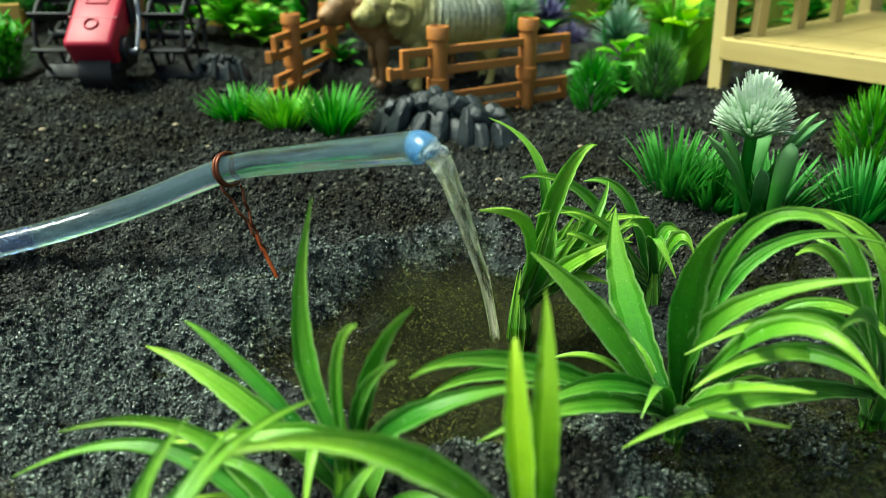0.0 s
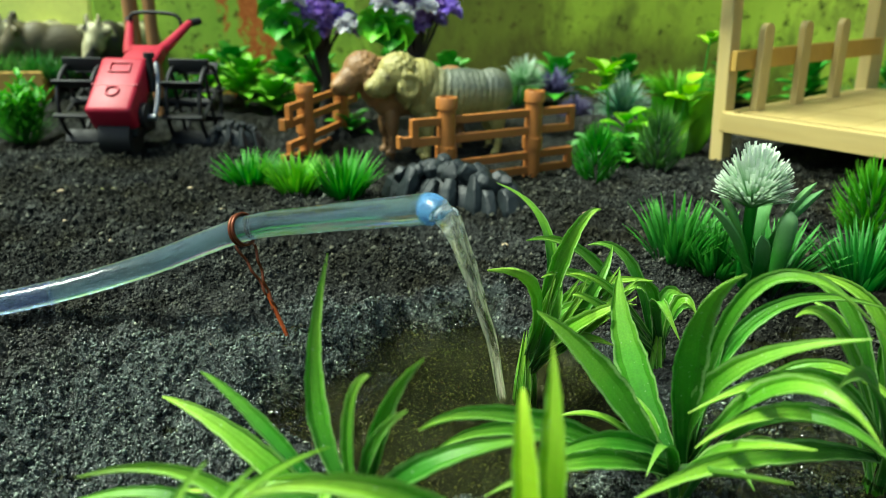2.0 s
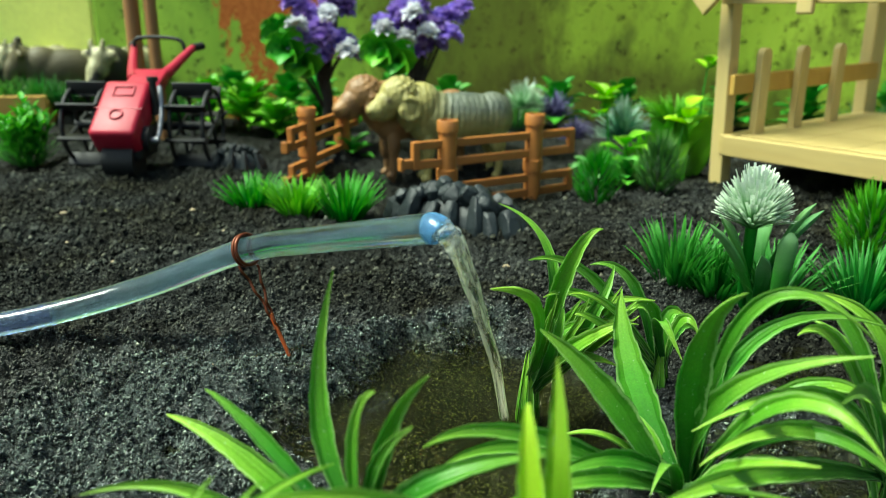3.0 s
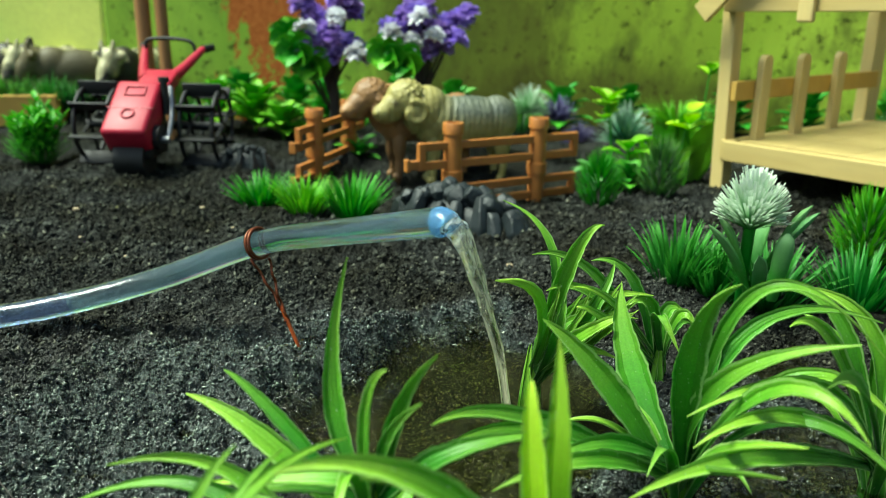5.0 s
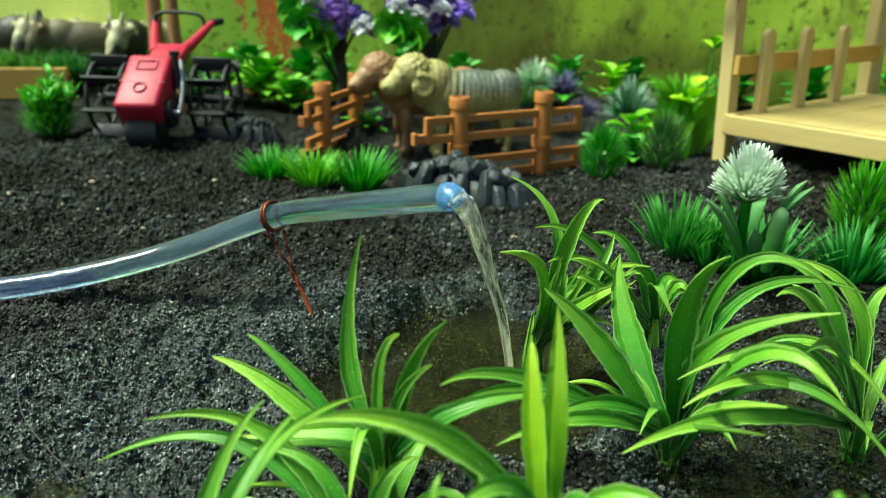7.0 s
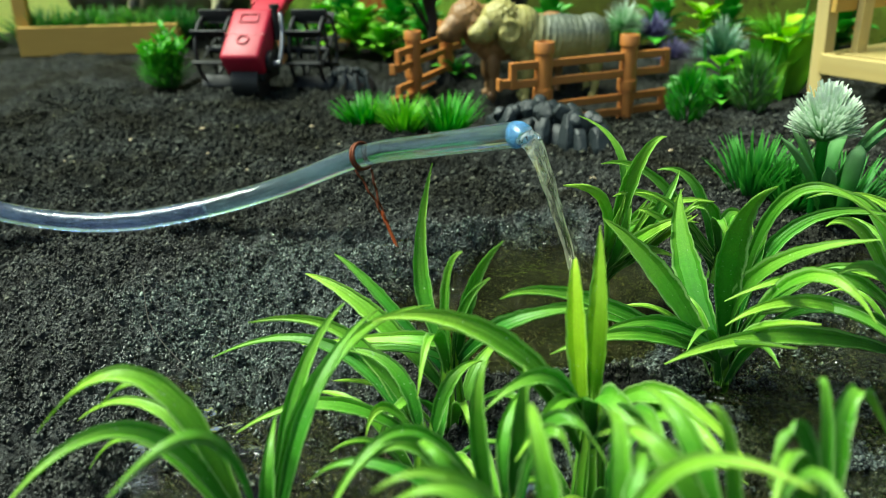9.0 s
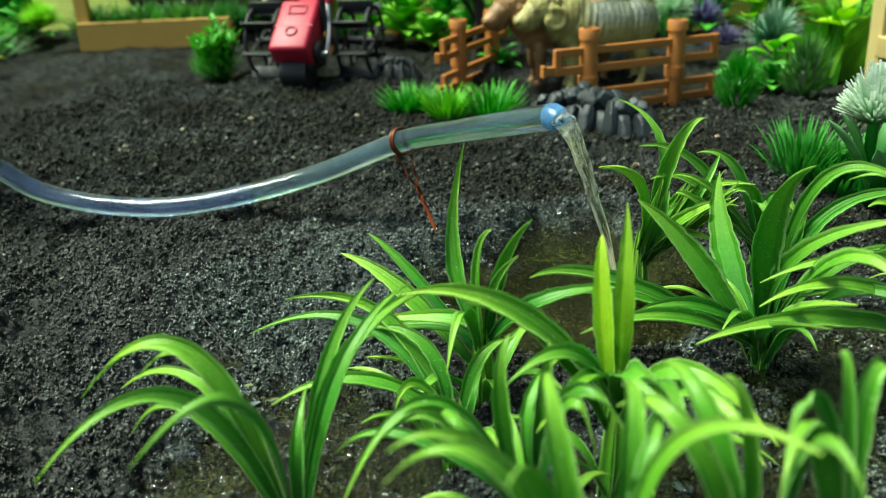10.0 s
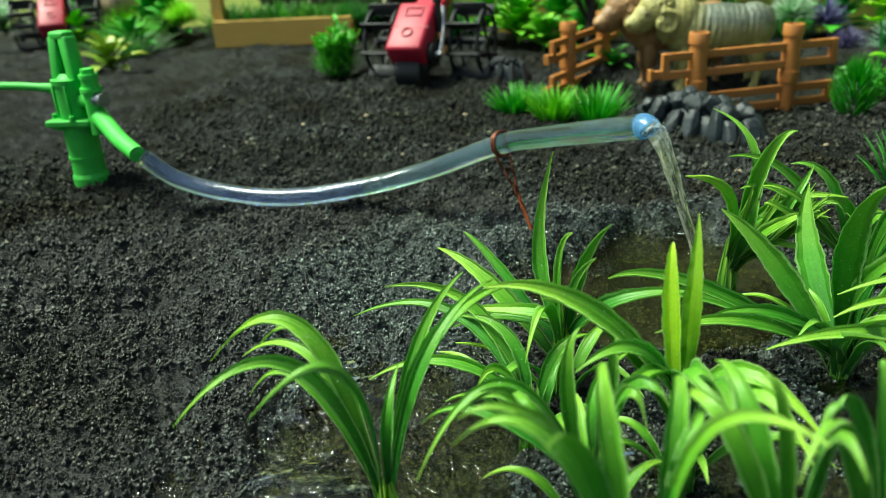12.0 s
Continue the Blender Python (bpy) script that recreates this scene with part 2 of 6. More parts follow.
def wall_material():
    """Old green limewash with dark mildew and orange-brown plaster where it has flaked."""
    m, nodes, links, bsdf = material("mossy_green_wall_paint")
    tc = nodes.new("ShaderNodeTexCoord")
    mp = nodes.new("ShaderNodeMapping")
    mp.inputs["Scale"].default_value = (1, 1, 0.45)
    links.new(tc.outputs["Object"], mp.inputs["Vector"])
    big = noise_node(nodes, links, mp.outputs[0], 5, 5)
    mid = noise_node(nodes, links, mp.outputs[0], 42, 5, 0.65)
    fine = noise_node(nodes, links, tc.outputs["Object"], 260, 4)
    paint = ramp_node(nodes, links, big, [(0.38, (0.27, 0.36, 0.040)), (0.5, (0.38, 0.53, 0.055)), (0.62, (0.52, 0.69, 0.08))])
    paint = mix_node(nodes, links, ramp_node(nodes, links, mid, [(0.47, (0, 0, 0)), (0.66, (0.65, 0.65, 0.65))]), paint, (0.075, 0.085, 0.022))
    sep = nodes.new("ShaderNodeSeparateXYZ")
    links.new(tc.outputs["Object"], sep.inputs[0])
    older = nodes.new("ShaderNodeMapRange")
    older.inputs["From Min"].default_value, older.inputs["From Max"].default_value = -0.18, 0.02
    older.inputs["To Min"].default_value, older.inputs["To Max"].default_value = 0.75, 0.0
    links.new(sep.outputs["X"], older.inputs["Value"])
    paint = mix_node(nodes, links, older.outputs[0], paint, ramp_node(nodes, links, big, [(0.38, (0.15, 0.27, 0.035)), (0.62, (0.26, 0.43, 0.06))]))
    speck = noise_node(nodes, links, tc.outputs["Object"], 110, 4, 0.7)
    paint = mix_node(nodes, links, ramp_node(nodes, links, speck, [(0.57, (0, 0, 0)), (0.66, (0.85, 0.85, 0.85))]), paint, (0.03, 0.033, 0.008))
    # two clouds of mildew: a tall one behind the sheep, a long low one beside it
    blots = noise_node(nodes, links, mp.outputs[0], 24, 8, 0.78)
    for at, size, most in (((-0.025, 0.77, 0.080), (0.085, 1.0, 0.085), 0.78), ((0.12, 0.77, 0.010), (0.17, 1.0, 0.050), 0.7)):
        place = nodes.new("ShaderNodeVectorMath")
        place.operation = "SUBTRACT"
        place.inputs[1].default_value = at
        links.new(tc.outputs["Object"], place.inputs[0])
        shape = nodes.new("ShaderNodeVectorMath")
        shape.operation = "DIVIDE"
        shape.inputs[1].default_value = size
        links.new(place.outputs[0], shape.inputs[0])
        away = nodes.new("ShaderNodeVectorMath")
        away.operation = "LENGTH"
        links.new(shape.outputs[0], away.inputs[0])
        cloud = nodes.new("ShaderNodeMath")
        cloud.operation = "MULTIPLY_ADD"
        cloud.inputs[1].default_value = -1.5
        links.new(blots, cloud.inputs[0])
        links.new(away.outputs["Value"], cloud.inputs[2])
        paint = mix_node(nodes, links, ramp_node(nodes, links, cloud.outputs[0], [(0.0, (most,) * 3), (0.5, (0, 0, 0))]), paint, (0.080, 0.074, 0.018))
    # one large flaked strip behind the flower trees and a few scattered chips
    dx = nodes.new("ShaderNodeMath")
    dx.operation = "ADD"
    dx.inputs[1].default_value = 0.222
    links.new(sep.outputs["X"], dx.inputs[0])
    ab = nodes.new("ShaderNodeMath")
    ab.operation = "ABSOLUTE"
    links.new(dx.outputs[0], ab.inputs[0])
    near = nodes.new("ShaderNodeMapRange")
    near.inputs["From Min"].default_value, near.inputs["From Max"].default_value = 0.02, 0.11
    near.inputs["To Min"].default_value, near.inputs["To Max"].default_value = 0.17, 0.0
    links.new(ab.outputs[0], near.inputs["Value"])
    flake = noise_node(nodes, links, mp.outputs[0], 24, 7, 0.68)
    fsum = nodes.new("ShaderNodeMath")
    fsum.operation = "ADD"
    links.new(flake, fsum.inputs[0])
    links.new(near.outputs[0], fsum.inputs[1])
    chip = ramp_node(nodes, links, fsum.outputs[0], [(0.655, (0, 0, 0)), (0.68, (1, 1, 1))])
    plaster = ramp_node(nodes, links, fine, [(0.3, (0.32, 0.085, 0.020)), (0.7, (0.50, 0.16, 0.042))])
    # unseen upper wall, darkened so that the puddle reflects less of it
    upper_dark = nodes.new("ShaderNodeMath")
    upper_dark.operation = "MULTIPLY_ADD"
    upper_dark.inputs[1].default_value = 0.05
    links.new(mid, upper_dark.inputs[0])
    links.new(sep.outputs["Z"], upper_dark.inputs[2])
    paint = mix_node(nodes, links, ramp_node(nodes, links, upper_dark.outputs[0], [(0.235, (0, 0, 0)), (0.245, (1, 1, 1))]), paint, ramp_node(nodes, links, fine, [(0.3, (0.028, 0.032, 0.018)), (0.7, (0.055, 0.06, 0.036))]))
    links.new(mix_node(nodes, links, chip, paint, plaster), bsdf.inputs["Base Color"])
    bsdf.inputs["Roughness"].default_value = 0.9
    bsdf.inputs["Specular IOR Level"].default_value = 0.12
    n1 = bump_node(nodes, links, fine, 0.4, 0.001)
    links.new(bump_node(nodes, links, chip, -0.5, 0.0015, n1), bsdf.inputs["Normal"])
    return m


def clear_material(name, colour, ior, rough=0.02, ripple=0.0, scale=300, depth=0.0004, milky=0.0, milk=(0.6, 0.78, 0.86), streaks=0.0, low=0.35, high=2.6):
    """Water or clear plastic; milky adds a haze inside it, in streaks along the UV's v where asked, also as painted
    highlights.
    """
    m, nodes, links, bsdf = material(name)
    bsdf.inputs["Base Color"].default_value = (*colour, 1)
    bsdf.inputs["Transmission Weight"].default_value = 1.0
    bsdf.inputs["IOR"].default_value = ior
    bsdf.inputs["Roughness"].default_value = rough
    tc = nodes.new("ShaderNodeTexCoord")
    if ripple:
        f = noise_node(nodes, links, tc.outputs["Object"], scale, 2)
        waves = nodes.new("ShaderNodeBump")
        waves.inputs["Strength"].default_value, waves.inputs["Distance"].default_value = ripple, depth
        links.new(f, waves.inputs["Height"])
        links.new(waves.outputs["Normal"], bsdf.inputs["Normal"])
    if milky:
        haze = nodes.new("ShaderNodeBsdfPrincipled")
        haze.inputs["Base Color"].default_value = (*milk, 1)
        haze.inputs["Roughness"].default_value = 0.15
        tr = nodes.new("ShaderNodeBsdfTranslucent")
        tr.inputs["Color"].default_value = (*milk, 1)
        half = nodes.new("ShaderNodeMixShader")
        half.inputs[0].default_value = 0.5
        links.new(haze.outputs[0], half.inputs[1])
        links.new(tr.outputs[0], half.inputs[2])
        ms = nodes.new("ShaderNodeMixShader")
        ms.inputs[0].default_value = milky
        if streaks:
            mp = nodes.new("ShaderNodeMapping")
            mp.inputs["Scale"].default_value = (streaks, 5, 1)
            links.new(tc.outputs["UV"], mp.inputs["Vector"])
            n = noise_node(nodes, links, mp.outputs[0], 1.0, 3, 0.55)
            ramp = ramp_node(nodes, links, n, [(0.42, (milky * low,) * 3), (0.62, (min(1, milky * high),) * 3)])
            links.new(ramp, ms.inputs[0])
        links.new(bsdf.outputs[0], ms.inputs[1])
        links.new(half.outputs[0], ms.inputs[2])
        links.new(ms.outputs[0], nodes["Material Output"].inputs["Surface"])
    return m


def still_water(name, tint, ripple, scale, depth, calm=None):
    """Shallow standing water: clear, with a mirror gloss that follows Fresnel."""
    m, nodes, links, bsdf = material(name)
    nodes.remove(bsdf)
    tc = nodes.new("ShaderNodeTexCoord")
    waves = nodes.new("ShaderNodeBump")
    waves.inputs["Strength"].default_value, waves.inputs["Distance"].default_value = ripple, depth
    links.new(noise_node(nodes, links, tc.outputs["Object"], scale, 2), waves.inputs["Height"])
    if calm:
        # the deep middle lies calm, the shallows round it are ruffled
        off = nodes.new("ShaderNodeVectorMath")
        off.operation = "DISTANCE"
        off.inputs[1].default_value = calm
        links.new(tc.outputs["Object"], off.inputs[0])
        rim = nodes.new("ShaderNodeMapRange")
        rim.inputs["From Min"].default_value, rim.inputs["From Max"].default_value = 0.034, 0.056
        rim.inputs["To Min"].default_value, rim.inputs["To Max"].default_value = 0.06, ripple
        links.new(off.outputs["Value"], rim.inputs["Value"])
        links.new(rim.outputs[0], waves.inputs["Strength"])
    clear = nodes.new("ShaderNodeBsdfTransparent")
    clear.inputs["Color"].default_value = (*tint, 1)
    gloss = nodes.new("ShaderNodeBsdfGlossy")
    gloss.inputs["Roughness"].default_value = 0.02
    fres = nodes.new("ShaderNodeFresnel")
    fres.inputs["IOR"].default_value = 1.33
    ms = nodes.new("ShaderNodeMixShader")
    links.new(waves.outputs["Normal"], gloss.inputs["Normal"])
    links.new(waves.outputs["Normal"], fres.inputs["Normal"])
    links.new(fres.outputs[0], ms.inputs[0])
    links.new(clear.outputs[0], ms.inputs[1])
    links.new(gloss.outputs[0], ms.inputs[2])
    links.new(ms.outputs[0], nodes["Material Output"].inputs["Surface"])
    return m


SOIL = soil_material("damp_soil")
CRUMB = soil_material("damp_soil_crumbs", True)
WALL = wall_material()
# wall colour with the sun patch painted into it
SUNLIT_WALL = surface("sunlit_wall_plaster", (0.66, 0.74, 0.15), (0.80, 0.85, 0.20), 8, 0.85, 0.3, 0.001, 200)
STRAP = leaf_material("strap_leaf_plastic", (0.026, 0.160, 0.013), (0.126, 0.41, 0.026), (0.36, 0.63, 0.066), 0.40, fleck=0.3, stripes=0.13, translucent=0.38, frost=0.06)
# strap leaf with the light shining through it put into the colour
BACKLIT_STRAP = leaf_material("backlit_strap_leaf_plastic", (0.12, 0.40, 0.012), (0.46, 0.74, 0.04), (0.62, 0.84, 0.10), rough=0.5, fleck=0.2, stripes=0.25, translucent=0.55)
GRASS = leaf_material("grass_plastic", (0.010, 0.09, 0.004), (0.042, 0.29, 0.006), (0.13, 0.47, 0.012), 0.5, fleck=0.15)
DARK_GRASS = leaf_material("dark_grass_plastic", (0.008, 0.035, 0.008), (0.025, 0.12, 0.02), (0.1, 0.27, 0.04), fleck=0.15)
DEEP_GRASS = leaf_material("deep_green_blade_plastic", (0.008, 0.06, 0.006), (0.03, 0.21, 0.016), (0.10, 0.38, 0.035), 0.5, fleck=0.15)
YELLOW_LEAF = leaf_material("yellow_green_leaf_plastic", (0.10, 0.20, 0.015), (0.26, 0.42, 0.03), (0.50, 0.55, 0.1), fleck=0.1)
LIME_LEAF = leaf_material("lime_leaf_plastic", (0.12, 0.42, 0.012), (0.24, 0.62, 0.02), (0.38, 0.74, 0.05), 0.5, fleck=0.1, translucent=0.4)
SPRIG_LEAF = leaf_material("pale_lime_leaf_plastic", (0.25, 0.56, 0.02), (0.42, 0.74, 0.03), (0.54, 0.82, 0.07), 0.5, fleck=0.1, translucent=0.5)
MID_LEAF = leaf_material("mid_green_leaf_plastic", (0.06, 0.27, 0.010), (0.14, 0.47, 0.015), (0.25, 0.60, 0.035), 0.5, fleck=0.1, translucent=0.35)
BROAD = leaf_material("broad_leaf_plastic", (0.02, 0.14, 0.012), (0.045, 0.29, 0.02), (0.10, 0.42, 0.035), fleck=0.12)
TREE_LEAF = leaf_material("round_tree_leaf_plastic", (0.02, 0.16, 0.005), (0.065, 0.36, 0.010), (0.14, 0.48, 0.018), 0.5, fleck=0.1)
SILVER = leaf_material("frosted_leaf_plastic", (0.025, 0.18, 0.015), (0.05, 0.30, 0.03), (0.26, 0.50, 0.20), 0.55, fleck=0.1)
FROSTED = leaf_material("frosted_needle_plastic", (0.02, 0.14, 0.05), (0.10, 0.32, 0.16), (0.50, 0.66, 0.50), 0.6, fleck=0.1)
WHITE_SPIKE = leaf_material("white_tipped_spike_plastic", (0.03, 0.22, 0.03), (0.20, 0.46, 0.17), (0.74, 0.82, 0.70), fleck=0.05)
PURPLE_SPIKE = leaf_material("purple_spike_plastic", (0.03, 0.03, 0.06), (0.07, 0.06, 0.14), (0.15, 0.13, 0.27), fleck=0.1)
PURPLE = leaf_material("purple_petal_fabric", (0.1, 0.045, 0.26), (0.26, 0.14, 0.55), (0.5, 0.34, 0.8), 0.7, fleck=0.08)
WHITE_PETAL = leaf_material("white_petal_fabric", (0.5, 0.5, 0.55), (0.74, 0.74, 0.78), (0.85, 0.85, 0.88), 0.7, fleck=0.05)
BARK = surface("dark_stem", (0.012, 0.01, 0.008), (0.035, 0.03, 0.018), 200, 0.7)
WOOD = surface("pale_pine_wood", (0.54, 0.40, 0.14), (0.68, 0.54, 0.22), 60, 0.55, 0.35, 0.0004, 420, stretch=(1, 1, 0.12), spread=0.06)
WOOD_FLAT = surface("pale_pine_boards", (0.46, 0.335, 0.11), (0.61, 0.475, 0.18), 60, 0.5, 0.35, 0.0004, 420, stretch=(0.12, 1, 1), spread=0.07)
CRATE_WOOD = surface("tan_crate_wood", (0.48, 0.28, 0.05), (0.62, 0.39, 0.08), 50, 0.65, 0.35, 0.0004, 400, stretch=(0.15, 1, 1))
POLE_WOOD = surface("red_brown_pole_wood", (0.22, 0.10, 0.03), (0.36, 0.18, 0.06), 60, 0.7, 0.3, 0.0004, 400, stretch=(1, 1, 0.15))
FENCE_PLASTIC = surface("orange_brown_plastic", (0.38, 0.135, 0.028), (0.47, 0.185, 0.042), 150, 0.4, 0.25, 0.0003, 700)
ROCK = surface("dark_grey_painted_rock", (0.004, 0.0065, 0.0072), (0.011, 0.019, 0.021), 90, 0.55, 0.6, 0.0007, 420)


def sheep_material():
    """Cream paint on the head and legs, a greyer wash over the ribbed fleece."""
    m, nodes, links, bsdf = material("cream_and_grey_figurine_paint")
    tc = nodes.new("ShaderNodeTexCoord")
    sep = nodes.new("ShaderNodeSeparateXYZ")
    links.new(tc.outputs["Object"], sep.inputs[0])
    big = noise_node(nodes, links, tc.outputs["Object"], 130)
    fine = noise_node(nodes, links, tc.outputs["Object"], 700, 3)
    cream = ramp_node(nodes, links, big, [(0.35, (0.27, 0.24, 0.07)), (0.68, (0.41, 0.365, 0.12))])
    grey = ramp_node(nodes, links, big, [(0.35, (0.07, 0.085, 0.062)), (0.68, (0.14, 0.155, 0.105))])
    back = nodes.new("ShaderNodeMapRange")
    back.inputs["From Min"].default_value, back.inputs["From Max"].default_value = -0.020, -0.004
    links.new(sep.outputs["X"], back.inputs["Value"])
    high = nodes.new("ShaderNodeMapRange")
    high.inputs["From Min"].default_value, high.inputs["From Max"].default_value = 0.034, 0.046
    links.new(sep.outputs["Z"], high.inputs["Value"])
    both = nodes.new("ShaderNodeMath")
    both.operation = "MULTIPLY"
    links.new(back.outputs[0], both.inputs[0])
    links.new(high.outputs[0], both.inputs[1])
    eye = nodes.new("ShaderNodeVectorMath")
    eye.operation = "DISTANCE"
    eye.inputs[1].default_value = (-0.0441, -0.0115, 0.0525)
    links.new(tc.outputs["Object"], eye.inputs[0])
    dot = ramp_node(nodes, links, eye.outputs["Value"], [(0.0016, (1, 1, 1)), (0.0024, (0, 0, 0))])
    links.new(mix_node(nodes, links, dot, mix_node(nodes, links, both.outputs[0], cream, grey), (0.05, 0.035, 0.012)), bsdf.inputs["Base Color"])
    wave = nodes.new("ShaderNodeTexWave")
    wave.inputs["Scale"].default_value, wave.inputs["Distortion"].default_value, wave.inputs["Detail Scale"].default_value = 80, 5.0, 1.6
    links.new(tc.outputs["Object"], wave.inputs["Vector"])
    n1 = bump_node(nodes, links, wave.outputs["Fac"], 0.28, 0.001)
    links.new(bump_node(nodes, links, fine, 0.6, 0.0008, n1), bsdf.inputs["Normal"])
    bsdf.inputs["Roughness"].default_value = 0.5
    return m


CREAM = sheep_material()
BROWN_FIG = surface("brown_figurine_paint", (0.06, 0.026, 0.009), (0.42, 0.225, 0.080), 75, 0.5, 0.5, 0.0007, 650)
def cow_material():
    """Cream and near-black blotches, as on painted cow figurines."""
    m, nodes, links, bsdf = material("blotched_cow_paint")
    tc = nodes.new("ShaderNodeTexCoord")
    blot = noise_node(nodes, links, tc.outputs["Object"], 30, 2)
    fine = noise_node(nodes, links, tc.outputs["Object"], 300, 3)
    pale = ramp_node(nodes, links, fine, [(0.3, (0.26, 0.24, 0.12)), (0.7, (0.42, 0.40, 0.22))])
    links.new(mix_node(nodes, links, ramp_node(nodes, links, blot, [(0.52, (0, 0, 0)), (0.56, (1, 1, 1))]), pale, (0.022, 0.019, 0.010)), bsdf.inputs["Base Color"])
    bsdf.inputs["Roughness"].default_value = 0.55
    links.new(bump_node(nodes, links, fine, 0.4, 0.0006), bsdf.inputs["Normal"])
    return m


COW_BLOTCH = cow_material()
COW_DARK = surface("dark_figurine_paint", (0.010, 0.008, 0.005), (0.045, 0.036, 0.018), 60, 0.55)
COW_GREY = surface("olive_beige_figurine_paint", (0.024, 0.020, 0.007), (0.12, 0.10, 0.042), 22, 0.6)
RED = surface("red_toy_plastic", (0.31, 0.003, 0.022), (0.39, 0.006, 0.034), 120, 0.5, 0.15, 0.0002, 600)
BLACK = surface("black_toy_plastic", (0.0025, 0.003, 0.0032), (0.008, 0.009, 0.0095), 120, 0.6, 0.2, 0.0002, 600)
GREY_METAL = surface("dull_grey_metal", (0.22, 0.23, 0.25), (0.42, 0.43, 0.45), 200, 0.35, 0.2, 0.0002, 800, metal=0.8)
PUMP_GREEN = surface("bright_green_pump_plastic", (0.050, 0.38, 0.030), (0.085, 0.52, 0.050), 160, 0.58, 0.25, 0.0003, 700)
COPPER = surface("varnished_copper_wire", (0.06, 0.014, 0.006), (0.17, 0.045, 0.015), 400, 0.32, 0.2, 0.0001, 1500, metal=0.5)
ORANGE_WIRE = surface("orange_coated_wire", (0.30, 0.05, 0.010), (0.46, 0.09, 0.018), 400, 0.35, 0.2, 0.0001, 1500)
LOG = surface("cut_log", (0.12, 0.075, 0.04), (0.45, 0.34, 0.2), 90, 0.7)
# pale blue streaks in the vinyl and its water are painted highlights
HOSE = clear_material("clear_soft_vinyl", (0.86, 0.965, 1.0), 1.47, 0.09, 0.08, 260, 0.0003, 0.02, (0.52, 0.80, 1.0), 14.0, 0.0, 3.0)
HOSE_WATER = clear_material("water_in_the_hose", (0.82, 0.95, 1.0), 0.915, 0.0, 0.22, 420, 0.0005, 0.035, (0.66, 0.93, 1.0), 11.0, 0.0, 5.0)
HOSE_AIR = clear_material("bubbly_water_in_the_hose", (0.62, 0.72, 1.0), 0.92, 0.05, 0.3, 900, 0.0005, 0.07, (0.42, 0.48, 0.80), 30.0, 0.3, 3.0)
HOSE.node_tree.nodes["Principled BSDF"].inputs["Specular IOR Level"].default_value = 0.2
BLUE_END = clear_material("milky_blue_vinyl", (0.5, 0.75, 1.0), 1.35, 0.22, 0.2, 400, 0.0003, 0.26, (0.30, 0.62, 1.0))
# pale yellow streaks painted in for the bright refracted edges
STREAM = clear_material("falling_water", (0.97, 0.96, 0.84), 1.33, 0.0, 0.0, 300, 0.0004, 0.05, (1.0, 0.98, 0.74), 9.0, 0.0, 11.0)
FROTH = clear_material("frothy_water", (0.98, 0.98, 0.92), 1.33, 0.0, 0.4, 420, 0.001, 0.10, (0.95, 0.97, 0.92), 3.0, 0.1, 5.0)
WATER = still_water("murky_puddle_water", (0.88, 0.88, 0.66), 0.9, 190, 0.004, (0.0, 0.215, -0.0042))


# ---- builders ----
def part(name, bm, mat, parent=None, label="", smooth=True):
    me = bpy.data.meshes.new(name)
    for f in bm.faces:
        f.smooth = smooth
    bm.to_mesh(me)
    bm.free()
    if smooth:
        me.set_sharp_from_angle(angle=radians(48))
    me.materials.append(mat)
    ob = new(name, me)
    ob.parent = parent
    if label:
        ob["label"] = label
    return ob


def thing(name, x=0.0, y=0.0, z=0.0, rz=0.0, label="", category="", group="", kind=""):
    ob = new(name)
    ob.empty_display_size = 0.01
    ob.matrix_world = pose(x, y, z, 0, 0, rz)
    return tagged(ob, label, category, group, kind)


def box(bm, size, m=None, bevel=0.0):
    g = bmesh.ops.create_cube(bm, size=1.0, matrix=(m or Matrix()) @ Matrix.Diagonal((*size, 1)))
    if bevel:
        edges = list({e for v in g["verts"] for e in v.link_edges})
        bmesh.ops.bevel(bm, geom=edges, offset=bevel, segments=2, affect="EDGES", profile=0.5)
    return bm


def rod(bm, a, b, r1, r2=None, seg=14):
    a, b = Vector(a), Vector(b)
    d = b - a
    m = Matrix.Translation((a + b) / 2) @ d.to_track_quat("Z", "Y").to_matrix().to_4x4()
    bmesh.ops.create_cone(bm, cap_ends=True, segments=seg, radius1=r1, radius2=r1 if r2 is None else r2, depth=d.length, matrix=m)
    return bm


def ball(bm, c, size, m=None, sub=3):
    bmesh.ops.create_icosphere(bm, subdivisions=sub, radius=1.0, matrix=Matrix.Translation(c) @ (m or Matrix()) @ Matrix.Diagonal((*size, 1)))
    return bm


def spline(points, steps):
    """Catmull-Rom through the points."""
    p = [Vector(q) for q in points]
    p = [2 * p[0] - p[1], *p, 2 * p[-1] - p[-2]]
    out = []
    for i in range(1, len(p) - 2):
        for k in range(steps):
            t = k / steps
            a, b, c, d = p[i - 1], p[i], p[i + 1], p[i + 2]
            out.append(0.5 * (2 * b + (c - a) * t + (2 * a - 5 * b + 4 * c - d) * t * t + (3 * b - a - 3 * c + d) * t ** 3))
    out.append(p[-2])
    return out


